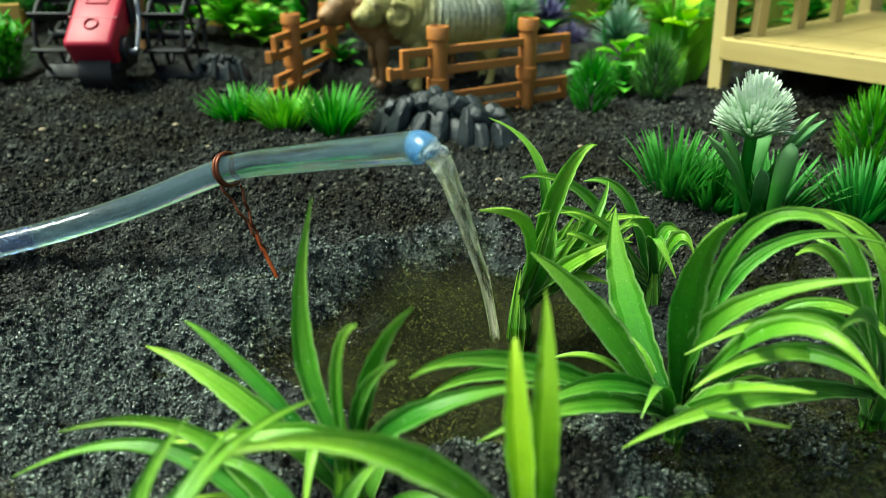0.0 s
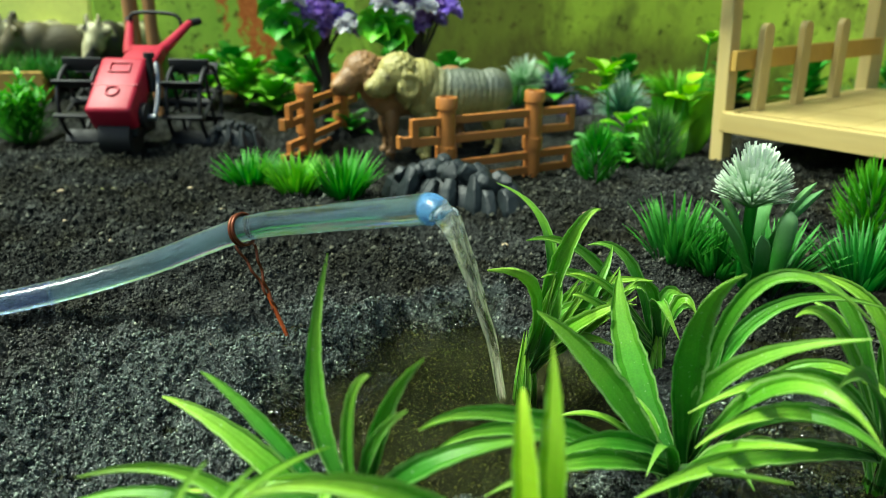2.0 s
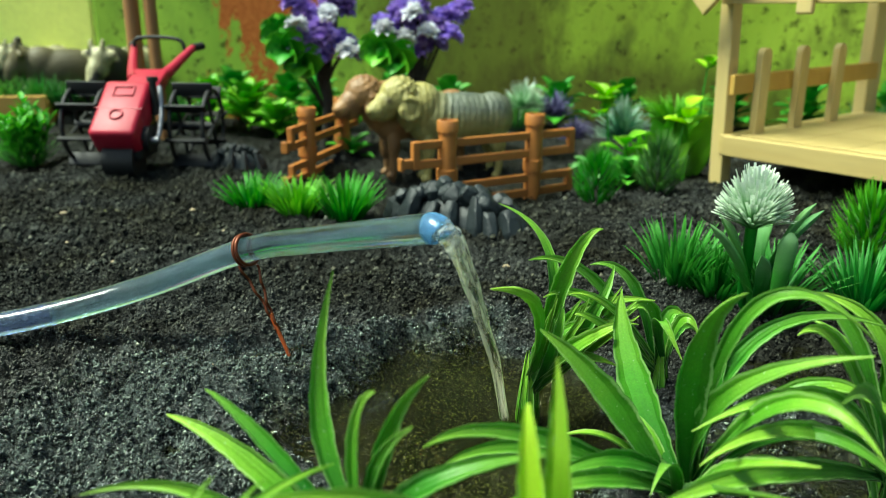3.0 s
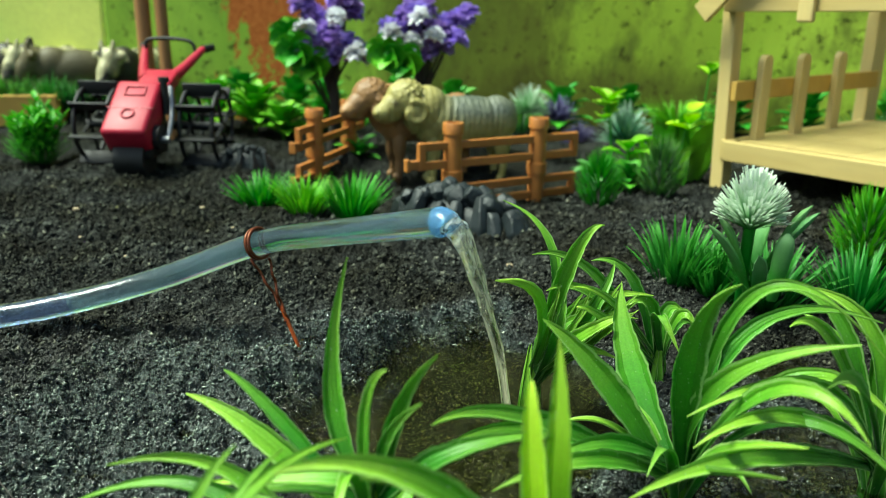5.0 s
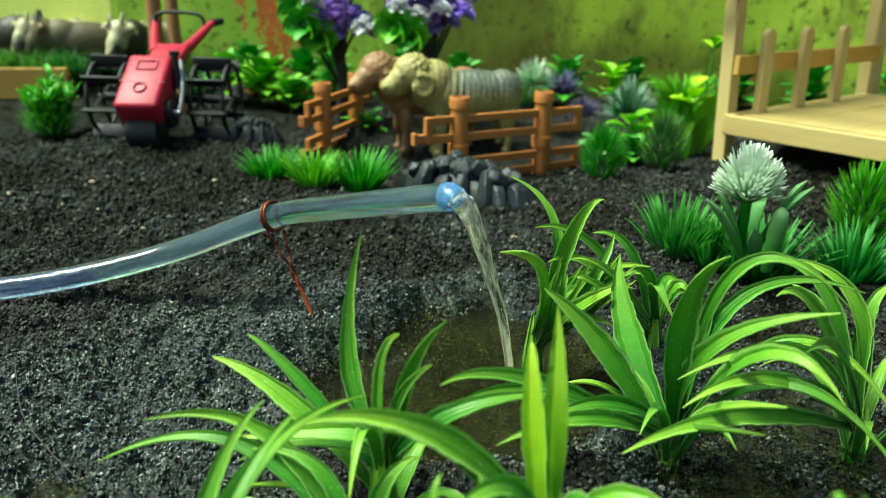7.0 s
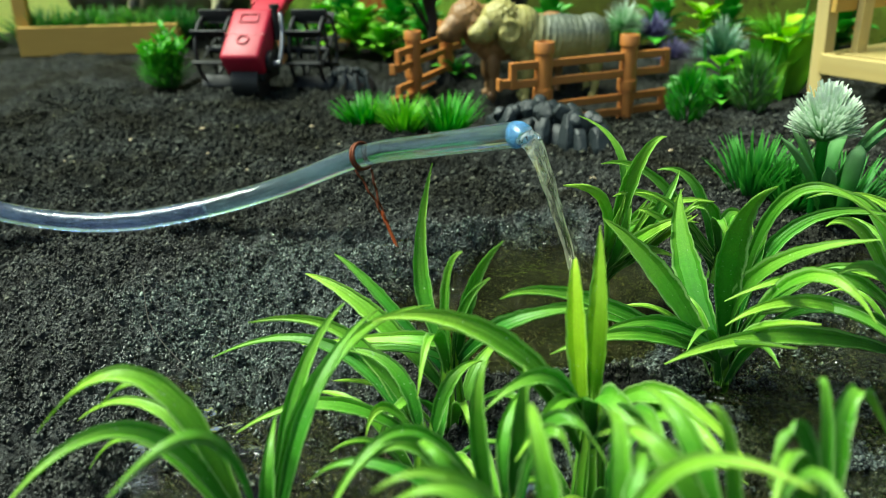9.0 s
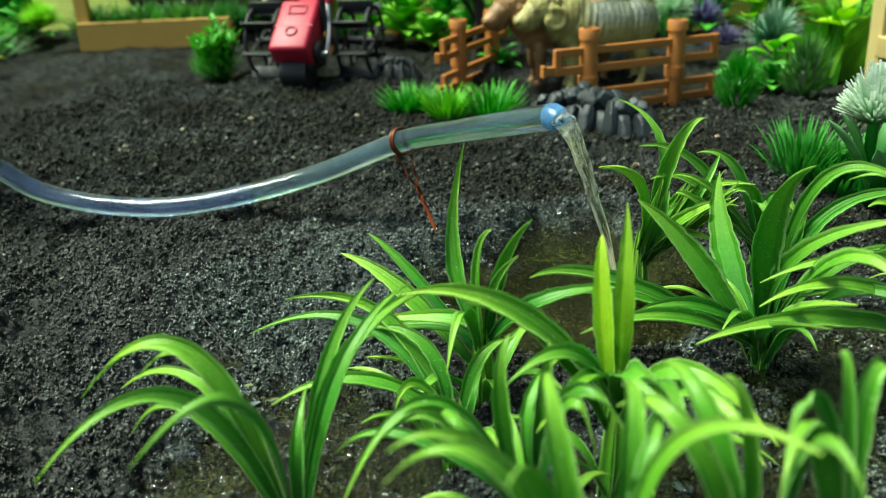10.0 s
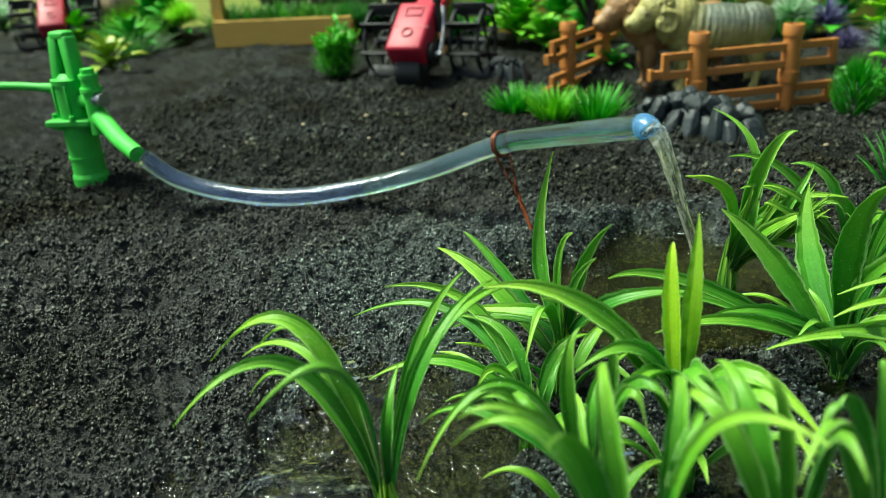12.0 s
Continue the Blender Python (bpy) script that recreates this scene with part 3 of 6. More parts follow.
def tube(bm, line, radius, seg=16, wobble=0.0, cap=True, turn=0.0):
    """A tube along a line; radius is a number or a function of 0..1."""
    rings, side = [], None
    uv = bm.loops.layers.uv.verify()
    n = len(line) - 1
    for i, p in enumerate(line):
        d = (line[min(i + 1, n)] - line[max(i - 1, 0)]).normalized()
        side = d.orthogonal().normalized() if side is None else (side - d * side.dot(d)).normalized()
        up = d.cross(side)
        r = radius(i / n) if callable(radius) else radius
        ring = []
        for k in range(seg):
            a = 2 * math.pi * k / seg + turn * i / n
            rr = r * (1 + wobble * noise.noise(Vector((k * 1.7 % seg, i * 0.23, 3.1))))
            ring.append(bm.verts.new(p + (side * math.cos(a) + up * math.sin(a)) * rr))
        rings.append(ring)
    for i, (ra, rb) in enumerate(zip(rings, rings[1:])):
        for k in range(seg):
            f = bm.faces.new((ra[k], ra[(k + 1) % seg], rb[(k + 1) % seg], rb[k]))
            for loop, c in zip(f.loops, ((k, i), (k + 1, i), (k + 1, i + 1), (k, i + 1))):
                loop[uv].uv = (c[0] / seg, c[1] / n)
    if cap:
        bm.faces.new(rings[0][::-1])
        bm.faces.new(rings[-1])
    return rings


def blade(bm, base, control, tip, width, side=None, channel=0.25, steps=8, thick=0.0, shape=None, saw=0.0, seed=0, twist=0.0):
    """One strap leaf: a folded, tapering ribbon along a quadratic curve, with UVs (u across, v along)."""
    uv = bm.loops.layers.uv.verify()
    base, control, tip = Vector(base), Vector(control), Vector(tip)
    rows = []
    cols = (-1.0, -0.55, 0.0, 0.55, 1.0)
    for i in range(steps + 1):
        t = i / steps
        p = base * (1 - t) ** 2 + control * 2 * t * (1 - t) + tip * t * t
        d = ((control - base) * (1 - t) + (tip - control) * t).normalized()
        s = side if side is not None else d.cross(Vector((0, 0, 1)))
        s = s - d * s.dot(d)
        if s.length < 1e-5:
            s = d.orthogonal()
        s = s.normalized()
        if twist:
            s = Matrix.Rotation(twist * t, 3, d) @ s
        up = s.cross(d)
        w = width * 0.5 * (shape(t) if shape else min(1.0, 0.42 + 1.25 * t) * (1 - max(0, t - 0.36) / 0.64) ** 0.85)
        if saw:
            w *= 1 + saw * (0.6 * math.sin(i * 2.4 + seed) + 0.9 * math.sin(i * 5.3 + 3 * seed)) * (0.3 if i < 2 else 1)
        w = max(w, width * 0.02)
        row = []
        for c in cols:
            ridge = channel * w * (abs(c) ** 1.3 - 0.6 * (abs(abs(c) - 0.55) < 0.01))
            row.append(bm.verts.new(p + s * c * w + up * ridge))
        rows.append(row)
    under = []
    if thick:
        for i, row in enumerate(rows):
            under.append([bm.verts.new(v.co - Vector((0, 0, thick)) * (1 if 0 < i < steps else 0.3)) for v in row])
    def quad(vs, i, k, flip=False):
        f = bm.faces.new(vs[::-1] if flip else vs)
        coords = [((k) / 4, i / steps), ((k + 1) / 4, i / steps), ((k + 1) / 4, (i + 1) / steps), (k / 4, (i + 1) / steps)]
        if flip:
            coords = coords[::-1]
        for loop, c in zip(f.loops, coords):
            loop[uv].uv = c
    for i in range(steps):
        for k in range(4):
            quad([rows[i][k], rows[i][k + 1], rows[i + 1][k + 1], rows[i + 1][k]], i, k)
            if thick:
                quad([under[i][k], under[i][k + 1], under[i + 1][k + 1], under[i + 1][k]], i, k, True)
        if thick:
            quad([under[i][0], rows[i][0], rows[i + 1][0], under[i + 1][0]], i, 0, True)
            quad([under[i][4], rows[i][4], rows[i + 1][4], under[i + 1][4]], i, 3)
    return bm


def oval(t):
    return max(0.03, math.sin(math.pi * min(1, 0.06 + 0.94 * t)) ** 0.7)


# ---- ground ----
def hashed(ix, iy, k):
    h = np.sin(ix * 127.1 + iy * 311.7 + k * 74.7) * 43758.5453
    return h - np.floor(h)


def value_noise(x, y, k=0):
    ix, iy = np.floor(x), np.floor(y)
    fx, fy = x - ix, y - iy
    fx, fy = fx * fx * (3 - 2 * fx), fy * fy * (3 - 2 * fy)
    a, b = hashed(ix, iy, k), hashed(ix + 1, iy, k)
    c, d = hashed(ix, iy + 1, k), hashed(ix + 1, iy + 1, k)
    return (a + (b - a) * fx) * (1 - fy) + (c + (d - c) * fx) * fy


def crumbs(x, y, cell, k):
    """Rounded clods: distance to the nearest of scattered points, as domes 0..1."""
    px, py = x / cell, y / cell
    ix, iy = np.floor(px), np.floor(py)
    best = np.full_like(px, 9.0)
    for ox in (-1, 0, 1):
        for oy in (-1, 0, 1):
            cx, cy = ix + ox, iy + oy
            size = 0.55 + 0.6 * hashed(cx, cy, k + 2)
            d = ((px - cx - hashed(cx, cy, k)) ** 2 + (py - cy - hashed(cx, cy, k + 1)) ** 2) / size
            best = np.minimum(best, d)
    return np.sqrt(np.maximum(0, 1 - 2.0 * best))


def basin(x, y, cx, cy, rx, ry):
    wob = 0.35 * (value_noise(x * 90, y * 90, 5) - 0.5)
    d = np.sqrt(((x - cx) / rx) ** 2 + ((y - cy) / ry) ** 2) + wob
    return np.clip(1.25 - d, 0, 1) ** 1.0


WATER_Z = -0.0042


def soil_height(x, y):
    x, y = np.asarray(x, float), np.asarray(y, float)
    pit = basin(x, y, -0.002, 0.219, 0.052, 0.056)
    side = basin(x, y, 0.075, 0.19, 0.05, 0.04)
    front = basin(x, y, -0.052, 0.128, 0.034, 0.045)
    near = basin(x, y, 0.03, 0.11, 0.06, 0.05)
    wet = np.clip(np.maximum(3.2 * (pit - 0.13), 1.5 * np.maximum.reduce([side, front, near])), 0, np.where(pit > 0.35, 1.0, 0.84))
    # damp but not flooded soil to the left of the puddle
    wet = np.maximum(wet, 0.48 * np.clip(1.6 * basin(x, y, -0.080, 0.200, 0.055, 0.070), 0, 1))
    wet = np.maximum(wet, 0.46 * np.clip(1.6 * basin(x, y, -0.045, 0.250, 0.036, 0.034), 0, 1))
    wet = np.maximum(wet, 0.23 * np.clip(1.5 * basin(x, y, -0.10, 0.15, 0.15, 0.11), 0, 1))
    close = np.clip((0.40 - y) / 0.05, 0, 1) * np.clip((x + 0.24) / 0.04, 0, 1)
    h = 0.010 * (value_noise(x * 9, y * 9, 1) - 0.5) + (0.0065 + 0.0045 * close) * (value_noise(x * 31, y * 31, 2) - 0.5) + 0.004 * close * (value_noise(x * 55, y * 55, 7) - 0.5)
    lump = 0.0046 * (value_noise(x * 95, y * 95, 3) - 0.5) + 0.0026 * (value_noise(x * 240, y * 240, 8) - 0.5) + 0.0016 * crumbs(x, y, 0.0090, 11) + 0.0024 * crumbs(x, y, 0.0038, 21) + 0.0019 * crumbs(x, y, 0.0020, 31)
    calm = np.clip(1.25 - 1.6 * np.clip(2.2 * pit - 0.5, 0, 1), 0.5, 1)
    h = h * (1 - 0.6 * wet) + (lump - 0.0040) * calm
    h = h + 0.0016 * np.clip(5 * pit, 0, 1) - 0.0122 * np.clip(3.0 * (pit - 0.22), 0, 1) - 0.0058 * np.clip(1.6 * side, 0, 1) - 0.0048 * np.clip(1.6 * front, 0, 1) - 0.0056 * np.clip(1.6 * near, 0, 1)
    # the pump sits in a scooped-out hollow
    h = h - 0.006 * np.exp(-(((x + 0.255) / 0.03) ** 2 + ((y - 0.234) / 0.018) ** 2))
    # the trodden ground inside the pen lies a little lower
    h = h - 0.0062 * np.exp(-(((x - 0.01) / 0.08) ** 2 + ((y - 0.515) / 0.05) ** 2)) - 0.0050 * np.exp(-(((x + 0.058) / 0.028) ** 2 + ((y - 0.530) / 0.03) ** 2))
    # the hose has pressed a furrow where it touches down
    h = h - 0.003 * np.exp(-(((x + 0.165) / 0.035) ** 2 + ((y - 0.246) / 0.007) ** 2))
    return h, wet


def height_at(x, y):
    return float(soil_height(np.array([x]), np.array([y]))[0][0])


def stops(*spans):
    out = [np.arange(a, b, s) for a, b, s in spans]
    return np.concatenate(out)


def build_ground():
    xs = stops((-2.6, -0.7, 0.05), (-0.7, -0.34, 0.004), (-0.34, -0.26, 0.0014), (-0.26, 0.125, 0.0007), (0.125, 0.36, 0.0024), (0.36, 2.61, 0.05))
    ys = stops((-2.6, 0.05, 0.025), (0.05, 0.085, 0.0014), (0.085, 0.30, 0.0007), (0.30, 0.44, 0.0014), (0.44, 0.60, 0.0026), (0.60, 0.86, 0.008))
    X, Y = np.meshgrid(xs, ys)
    H, wet = soil_height(X, Y)
    nx, ny = len(xs), len(ys)
    co = np.stack([X, Y, H], -1).reshape(-1, 3)
    idx = np.arange(nx * ny).reshape(ny, nx)
    faces = np.stack([idx[:-1, :-1], idx[:-1, 1:], idx[1:, 1:], idx[1:, :-1]], -1).reshape(-1, 4)
    me = bpy.data.meshes.new("ground")
    me.vertices.add(len(co))
    me.vertices.foreach_set("co", co.ravel())
    me.loops.add(faces.size)
    me.loops.foreach_set("vertex_index", faces.ravel().astype(np.int32))
    me.polygons.add(len(faces))
    me.polygons.foreach_set("loop_start", np.arange(0, faces.size, 4, dtype=np.int32))
    me.polygons.foreach_set("use_smooth", np.ones(len(faces), bool))
    me.update(calc_edges=True)
    me.attributes.new("wet", "FLOAT", "POINT").data.foreach_set("value", wet.ravel().astype(np.float32))
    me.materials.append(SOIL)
    return tagged(new("ground", me), "dark damp crumbly garden soil with a wet hollow", "soil", kind="structure")


build_ground()

# puddle: one thin sheet of water, the soil rises through it
bm = bmesh.new()
bmesh.ops.create_grid(bm, x_segments=40, y_segments=40, size=0.5, matrix=Matrix.Translation((0.025, 0.165, WATER_Z)) @ Matrix.Diagonal((0.25, 0.235, 1, 1)))
PUDDLE = tagged(part("puddle_water", bm, WATER), "shallow murky brown puddle in the soil", "water", kind="structure")


def build_walls():
    bm = bmesh.new()
    box(bm, (2.97, 0.06, 0.56), Matrix.Translation((1.115, 0.80, 0.22)), 0.004)
    tagged(part("wall_north", bm, WALL, smooth=False), "old green painted wall with mildew and flaked orange plaster", "wall", kind="structure")
    # the sunlit stretch of wall, its light put into the pale lime colour
    bm = bmesh.new()
    box(bm, (2.23, 0.06, 0.56), Matrix.Translation((-1.485, 0.803, 0.22)), 0.004)
    tagged(part("wall_north_bay", bm, SUNLIT_WALL, smooth=False), "wall bay with its sunlight painted in as pale lime yellow", "wall", kind="structure")
    for name, size, at in (("wall_west", (0.06, 3.4, 0.4), (-2.6, -0.9, 0.14)), ("wall_east", (0.06, 3.4, 0.4), (2.6, -0.9, 0.14)), ("wall_south", (5.14, 0.06, 0.4), (0, -2.57, 0.14))):
        bm = bmesh.new()
        box(bm, size, Matrix.Translation(at), 0.004)
        tagged(part(name, bm, WALL, smooth=False), "low green painted yard wall", "wall", kind="structure")


build_walls()


# ---- foreground: strap-leaved plastic plants in and round the puddle ----

def strap_plant(x, y, crown, leaves, backlit=0, short=6):
    """A clump of arching strap leaves. Each leaf: a point half way along and the tip, in mm from the root, and its width in mm."""
    z = min(height_at(x, y), WATER_Z) - 0.002
    root = thing("strap_leaf_plant", x, y, z, 0, "green plastic strap-leaf plant growing at the edge of the puddle", "plant", "strap-leaf plants")
    bm = bmesh.new()
    lift = Vector((0, 0, -z))
    crown = crown / 1000 - z
    for k in range(9):
        a = k * 2.4
        o = Vector((math.cos(a), math.sin(a), 0))
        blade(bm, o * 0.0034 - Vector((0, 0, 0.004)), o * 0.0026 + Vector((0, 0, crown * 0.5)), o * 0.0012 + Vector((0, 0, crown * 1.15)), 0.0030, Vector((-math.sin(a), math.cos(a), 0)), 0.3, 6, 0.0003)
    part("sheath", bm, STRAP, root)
    for i, (qx, qy, qz, tx, ty, tz, w) in enumerate(leaves):
        q, tip = Vector((qx, qy, qz)) / 1000 + lift, Vector((tx, ty, tz)) / 1000 + lift
        a = math.atan2(ty, tx)
        base = Vector((math.cos(a) * 0.0014, math.sin(a) * 0.0014, crown * (0.55 + 0.45 * ((i * 0.37) % 1))))
        control = 2 * q - (base + tip) / 2
        bm = bmesh.new()
        # the blades turn their upper faces towards the open side of the bed
        face = Vector((0.35 * math.sin(i * 2.1 + x * 50), -0.62, 0.75)).normalized()
        if i < backlit:
            face = Vector((-0.5, -0.8, 0.3)).normalized()
        side = (tip - base).cross(face)
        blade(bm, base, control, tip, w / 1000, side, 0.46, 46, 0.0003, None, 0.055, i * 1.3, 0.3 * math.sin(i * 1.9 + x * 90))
        part("leaf", bm, BACKLIT_STRAP if i < backlit else STRAP, root)
    rng = random.Random(int(abs(x) * 9000 + y * 7000))
    for k in range(short):
        a = k * 1.05 + rng.uniform(-0.4, 0.4)
        l = rng.uniform(0.018, 0.030)
        o = Vector((math.cos(a), math.sin(a), 0))
        tip = o * l + lift + Vector((0, 0, rng.uniform(0.004, 0.016)))
        bm = bmesh.new()
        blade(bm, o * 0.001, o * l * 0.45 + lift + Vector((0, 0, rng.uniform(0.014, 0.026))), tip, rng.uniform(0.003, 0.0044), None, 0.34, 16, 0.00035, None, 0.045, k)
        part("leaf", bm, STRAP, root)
    return root


strap_plant(-0.042, 0.098, 4, [
    (-16, 2, 37, -37, -3, 29, 4.4), (-18, 7, 27, -40, 10, 22, 2.9), (-15, -6, 34, -30, -23, 28, 3.6), (4, -16, 42, -7, -29, 39, 3.4),
    (-18, 2, 25, -33, 2, 18, 2.6), (1, 17, 28, 8, 27, 42, 3.6), (7, 14, 33, 21, 42, 35, 4.2), (7, 10, 32, 14, 30, 40, 3.2),
    (2, 0, 22, 0, 10, 28, 3.0), (-14, 4, 33, -30, 4, 30, 3.2), (3, 12, 26, 9, 24, 36, 3.0),
], short=0)
strap_plant(-0.021, 0.132, 9, [
    (-17, 10, 24, -40, 7, 28, 3.8), (-23, 10, 22, -51, 9, 17, 3.4), (-19, -4, 17, -37, -10, 12, 3.6), (-7, 6, 20, -23, 10, 21, 3.6),
    (4, 6, 18, 10, 13, 20, 3.4), (-8, -2, 16, -9, -12, 16, 3.0),
])
strap_plant(-0.019, 0.15, 20, [
    (-20, 5, 25, -37, 11, 30, 5.0), (-19, 7, 29, -29, 10, 36, 3.2), (-8, 8, 34, -6, 13, 58, 4.4), (0, -3, 35, 4, -7, 46, 3.4),
    (5, -2, 35, 12, -5, 48, 3.6), (4, -4, 32, 10, -10, 42, 2.6), (9, 0, 24, 26, 0, 31, 4.0), (14, -5, 30, 33, 0, 32, 4.2),
    (-10, -2, 22, -35, 0, 17, 4.0), (-2, -8, 27, -3, -20, 19, 4.0), (-14, 0, 19, -29, 0, 13, 3.4),
])
strap_plant(0.0125, 0.128, 22, [
    (-4, 3, 39, -5, 6, 50, 4.8), (0, 6, 39, -1, 10, 55, 5.4), (-20, -6, 40, -39, -11, 43, 4.8), (-14, -4, 33, -28, -8, 41, 3.6),
    (2, -13, 33, 16, -28, 23, 5.4), (12, -6, 30, 26, -13, 22, 4.6), (12, -8, 28, 23, -20, 23, 4.8), (-8, -10, 34, -18, -20, 33, 4.4),
    (-5, -12, 31, -12, -28, 30, 4.4), (6, -18, 35, 11, -33, 32, 4.2),
], backlit=2)
strap_plant(-0.001, 0.105, 15, [
    (-5, 0, 32, -4, 4, 42, 3.5), (1, 7, 28, 1, 12, 37, 4.2), (-16, -5, 33, -27, -20, 20, 3.0), (-12, -5, 30, -22, -10, 29, 3.9),
    (-8, -10, 31, -15, -2, 30, 3.9), (6, -5, 36, 11, -9, 30, 2.9), (6, 0, 34, 16, -5, 30, 3.7), (-21, -1, 23, -35, -1, 17, 2.5),
    (-1, 7, 28, 4, 20, 30, 3.0),
])
strap_plant(0.014, 0.076, 18, [
    (-13, -4, 44, -27, -8, 44, 3.5), (-14, -1, 43, -27, -6, 47, 3.0), (5, 3, 45, 19, -6, 54, 3.2), (-8, 4, 43, -11, 16, 46, 3.9),
    (-8, -8, 45, -10, -21, 57, 3.5), (3, 6, 40, 5, 22, 40, 3.7), (1, 9, 42, -1, 21, 42, 4.0),
])
strap_plant(0.0335, 0.088, 20, [
    (-4, 2, 40, -8, 3, 49, 3.2), (-11, -3, 43, -21, 7, 40, 3.7), (-9, 4, 42, -15, 17, 42, 3.9), (0, -8, 46, 4, -18, 50, 3.5),
])
strap_plant(0.046, 0.09, 20, [
    (-4, 6, 43, -5, 10, 48, 2.4), (-9, -2, 44, -15, -15, 44, 3.9), (-8, 2, 45, -13, -5, 42, 3.4), (-1, 10, 44, 8, 15, 37, 3.7),
])
strap_plant(0.046, 0.186, 5, [
    (-19, 2, 24, -33, 2, 38, 7.8), (-10, 18, 22, -12, 28, 38, 8.6), (-3, -6, 37, 4, -10, 52, 8.2), (7, -8, 49, 32, -14, 39, 3.4),
    (3, -8, 29, 23, -21, 45, 6.0), (12, 4, 37, 42, 9, 38, 4.0), (-35, -21, 26.2, -54, -37, 33, 4.6), (-33, -16, 21, -52, -28, 23, 4.6),
    (-19, -16, 19, -34, -26, 19, 4.8), (-23, -24, 20, -43, -36, 20, 4.6), (9, -21, 35, 20, -36, 33, 5.2), (0, -21, 21, 10, -36, 32, 5.0),
    (-4, -26, 20, 5, -41, 29, 4.0), (5, 4, 30, 6, 1, 38, 4.4),
    (20, -12, 24, 44, -24, 6, 3.6), (24, -2, 30, 50, -8, 9, 3.4),
])
strap_plant(0.0145, 0.2325, 9, [
    (5, 7, 34, -10, 15, 50, 4.4), (7, -12, 40, 15, -12, 51, 5.2), (0, -24, 34, -12, -35, 43, 4.6), (14, -8, 26, 21, 3, 37, 4.6),
    (11, -17, 23, 23, -20, 31, 5.0), (11, -8, 15, 22, -8, 13, 4.6), (5, -12, 21, 7, -8, 32, 4.0), (12, -5, 26, 31, -4, 30, 4.6), (10, -6, 22, 27, -6, 24, 4.4),
] + [(7 + 5.5 * math.cos(k * 0.9), -5 + 3 * math.sin(k * 0.9), 14 + k % 4, 15 + 11 * math.cos(k * 0.9), -10 + 4 * math.sin(k * 0.9), 28 + k * 1.7 % 7, 4.2) for k in range(16)], short=0)
strap_plant(0.0500, 0.2350, 12, [
    (-20, -5, 34, -38, -13, 42, 4.0), (-20, -7, 29, -34, -15, 33, 4.0), (-17, -13, 30, -28, -20, 36, 3.6), (-9, 1, 31, -21, 0, 37, 4.4),
    (-19, -18, 27, -27, -23, 32, 3.4), (2, 3, 23, 10, 5, 18, 4.4), (5, 3, 19, 14, 6, 13, 4.2), (-5, -4, 27, -14, -6, 24, 4.2), (-3, -8, 25, 2, -14, 17, 4.0), (4, -4, 24, 9, -8, 16, 3.8),
], short=0)
strap_plant(0.094, 0.196, 5, [
    (-13, 4, 36, -30, 9, 40, 4.4), (-18, -6, 34, -30, -11, 40, 5.0), (-25, -16, 29, -53, -26, 26, 4.6), (-19, -11, 18, -47, -16, 17, 4.0),
    (-40, -31, 21, -67, -46, 20, 5.2), (-21, -26, 34, -37, -46, 43, 5.0), (-2, 4, 28, 6, 9, 37, 5.0), (-32, -24, 26, -54, -36, 25, 4.6),
    (-7, 9, 25, -15, 19, 32, 4.4), (-5, 4, 33, -23, 9, 42, 4.6),
])


# ---- hose, wire tie, stream, pump ----
def build_hose():
    line = spline([(-0.2225, 0.2292, 0.0235), (-0.209, 0.2343, 0.0125), (-0.1836, 0.2389, 0.0070), (-0.1581, 0.2433, 0.0065), (-0.1299, 0.2512, 0.0105),
                   (-0.1014, 0.2567, 0.0185), (-0.0690, 0.2520, 0.0325), (-0.0450, 0.2370, 0.0408), (-0.0230, 0.2190, 0.0488), (-0.0108, 0.2075, 0.0535)], 12)
    root = thing("garden_hose", label="clear vinyl hose running from the hand pump to the puddle", category="hose")
    bm = bmesh.new()
    tube(bm, line, 0.0037, 32)
    bmesh.ops.recalc_face_normals(bm, faces=bm.faces)
    part("tube", bm, HOSE, root, "clear vinyl tube filled with water")
    joint = 49
    for name, stretch, mat, note in (("bubbly_core", line[1:joint], HOSE_AIR, "bluish water full of fine bubbles"), ("water_core", line[joint - 1:-1], HOSE_WATER, "clear running water")):
        bm = bmesh.new()
        tube(bm, stretch, 0.0026, 28, 0.03)
        bmesh.ops.recalc_face_normals(bm, faces=bm.faces)
        part(name, bm, mat, root, note)
    d = (line[-1] - line[-3]).normalized()
    end = line[-1]
    bm = bmesh.new()
    up = (Vector((0, 0, 1)) - d * d.z).normalized()
    across = d.cross(up)
    shells = []
    for radius in (0.0038, 0.0034):
        rows = []
        for i in range(9):
            t = i / 8
            ring = []
            for k in range(28):
                a = 2 * math.pi * k / 28
                high = 0.5 + 0.5 * math.cos(a)
                out = (0.0016 + 0.0044 * high) * t
                shrink = 1 - 0.10 * t * t
                ring.append(bm.verts.new(end - d * 0.0006 + d * out + (up * math.cos(a) + across * math.sin(a)) * radius * shrink - Vector((0, 0, 0.0024 * t * t * high))))
            rows.append(ring)
        for ra, rb in zip(rows, rows[1:]):
            for k in range(28):
                bm.faces.new((ra[k], ra[(k + 1) % 28], rb[(k + 1) % 28], rb[k]))
        shells.append(rows)
    for e in (0, -1):
        for k in range(28):
            bm.faces.new((shells[0][e][k], shells[0][e][(k + 1) % 28], shells[1][e][(k + 1) % 28], shells[1][e][k]))
    bmesh.ops.recalc_face_normals(bm, faces=bm.faces)
    part("nozzle", bm, BLUE_END, root, "milky blue cut end of the hose")


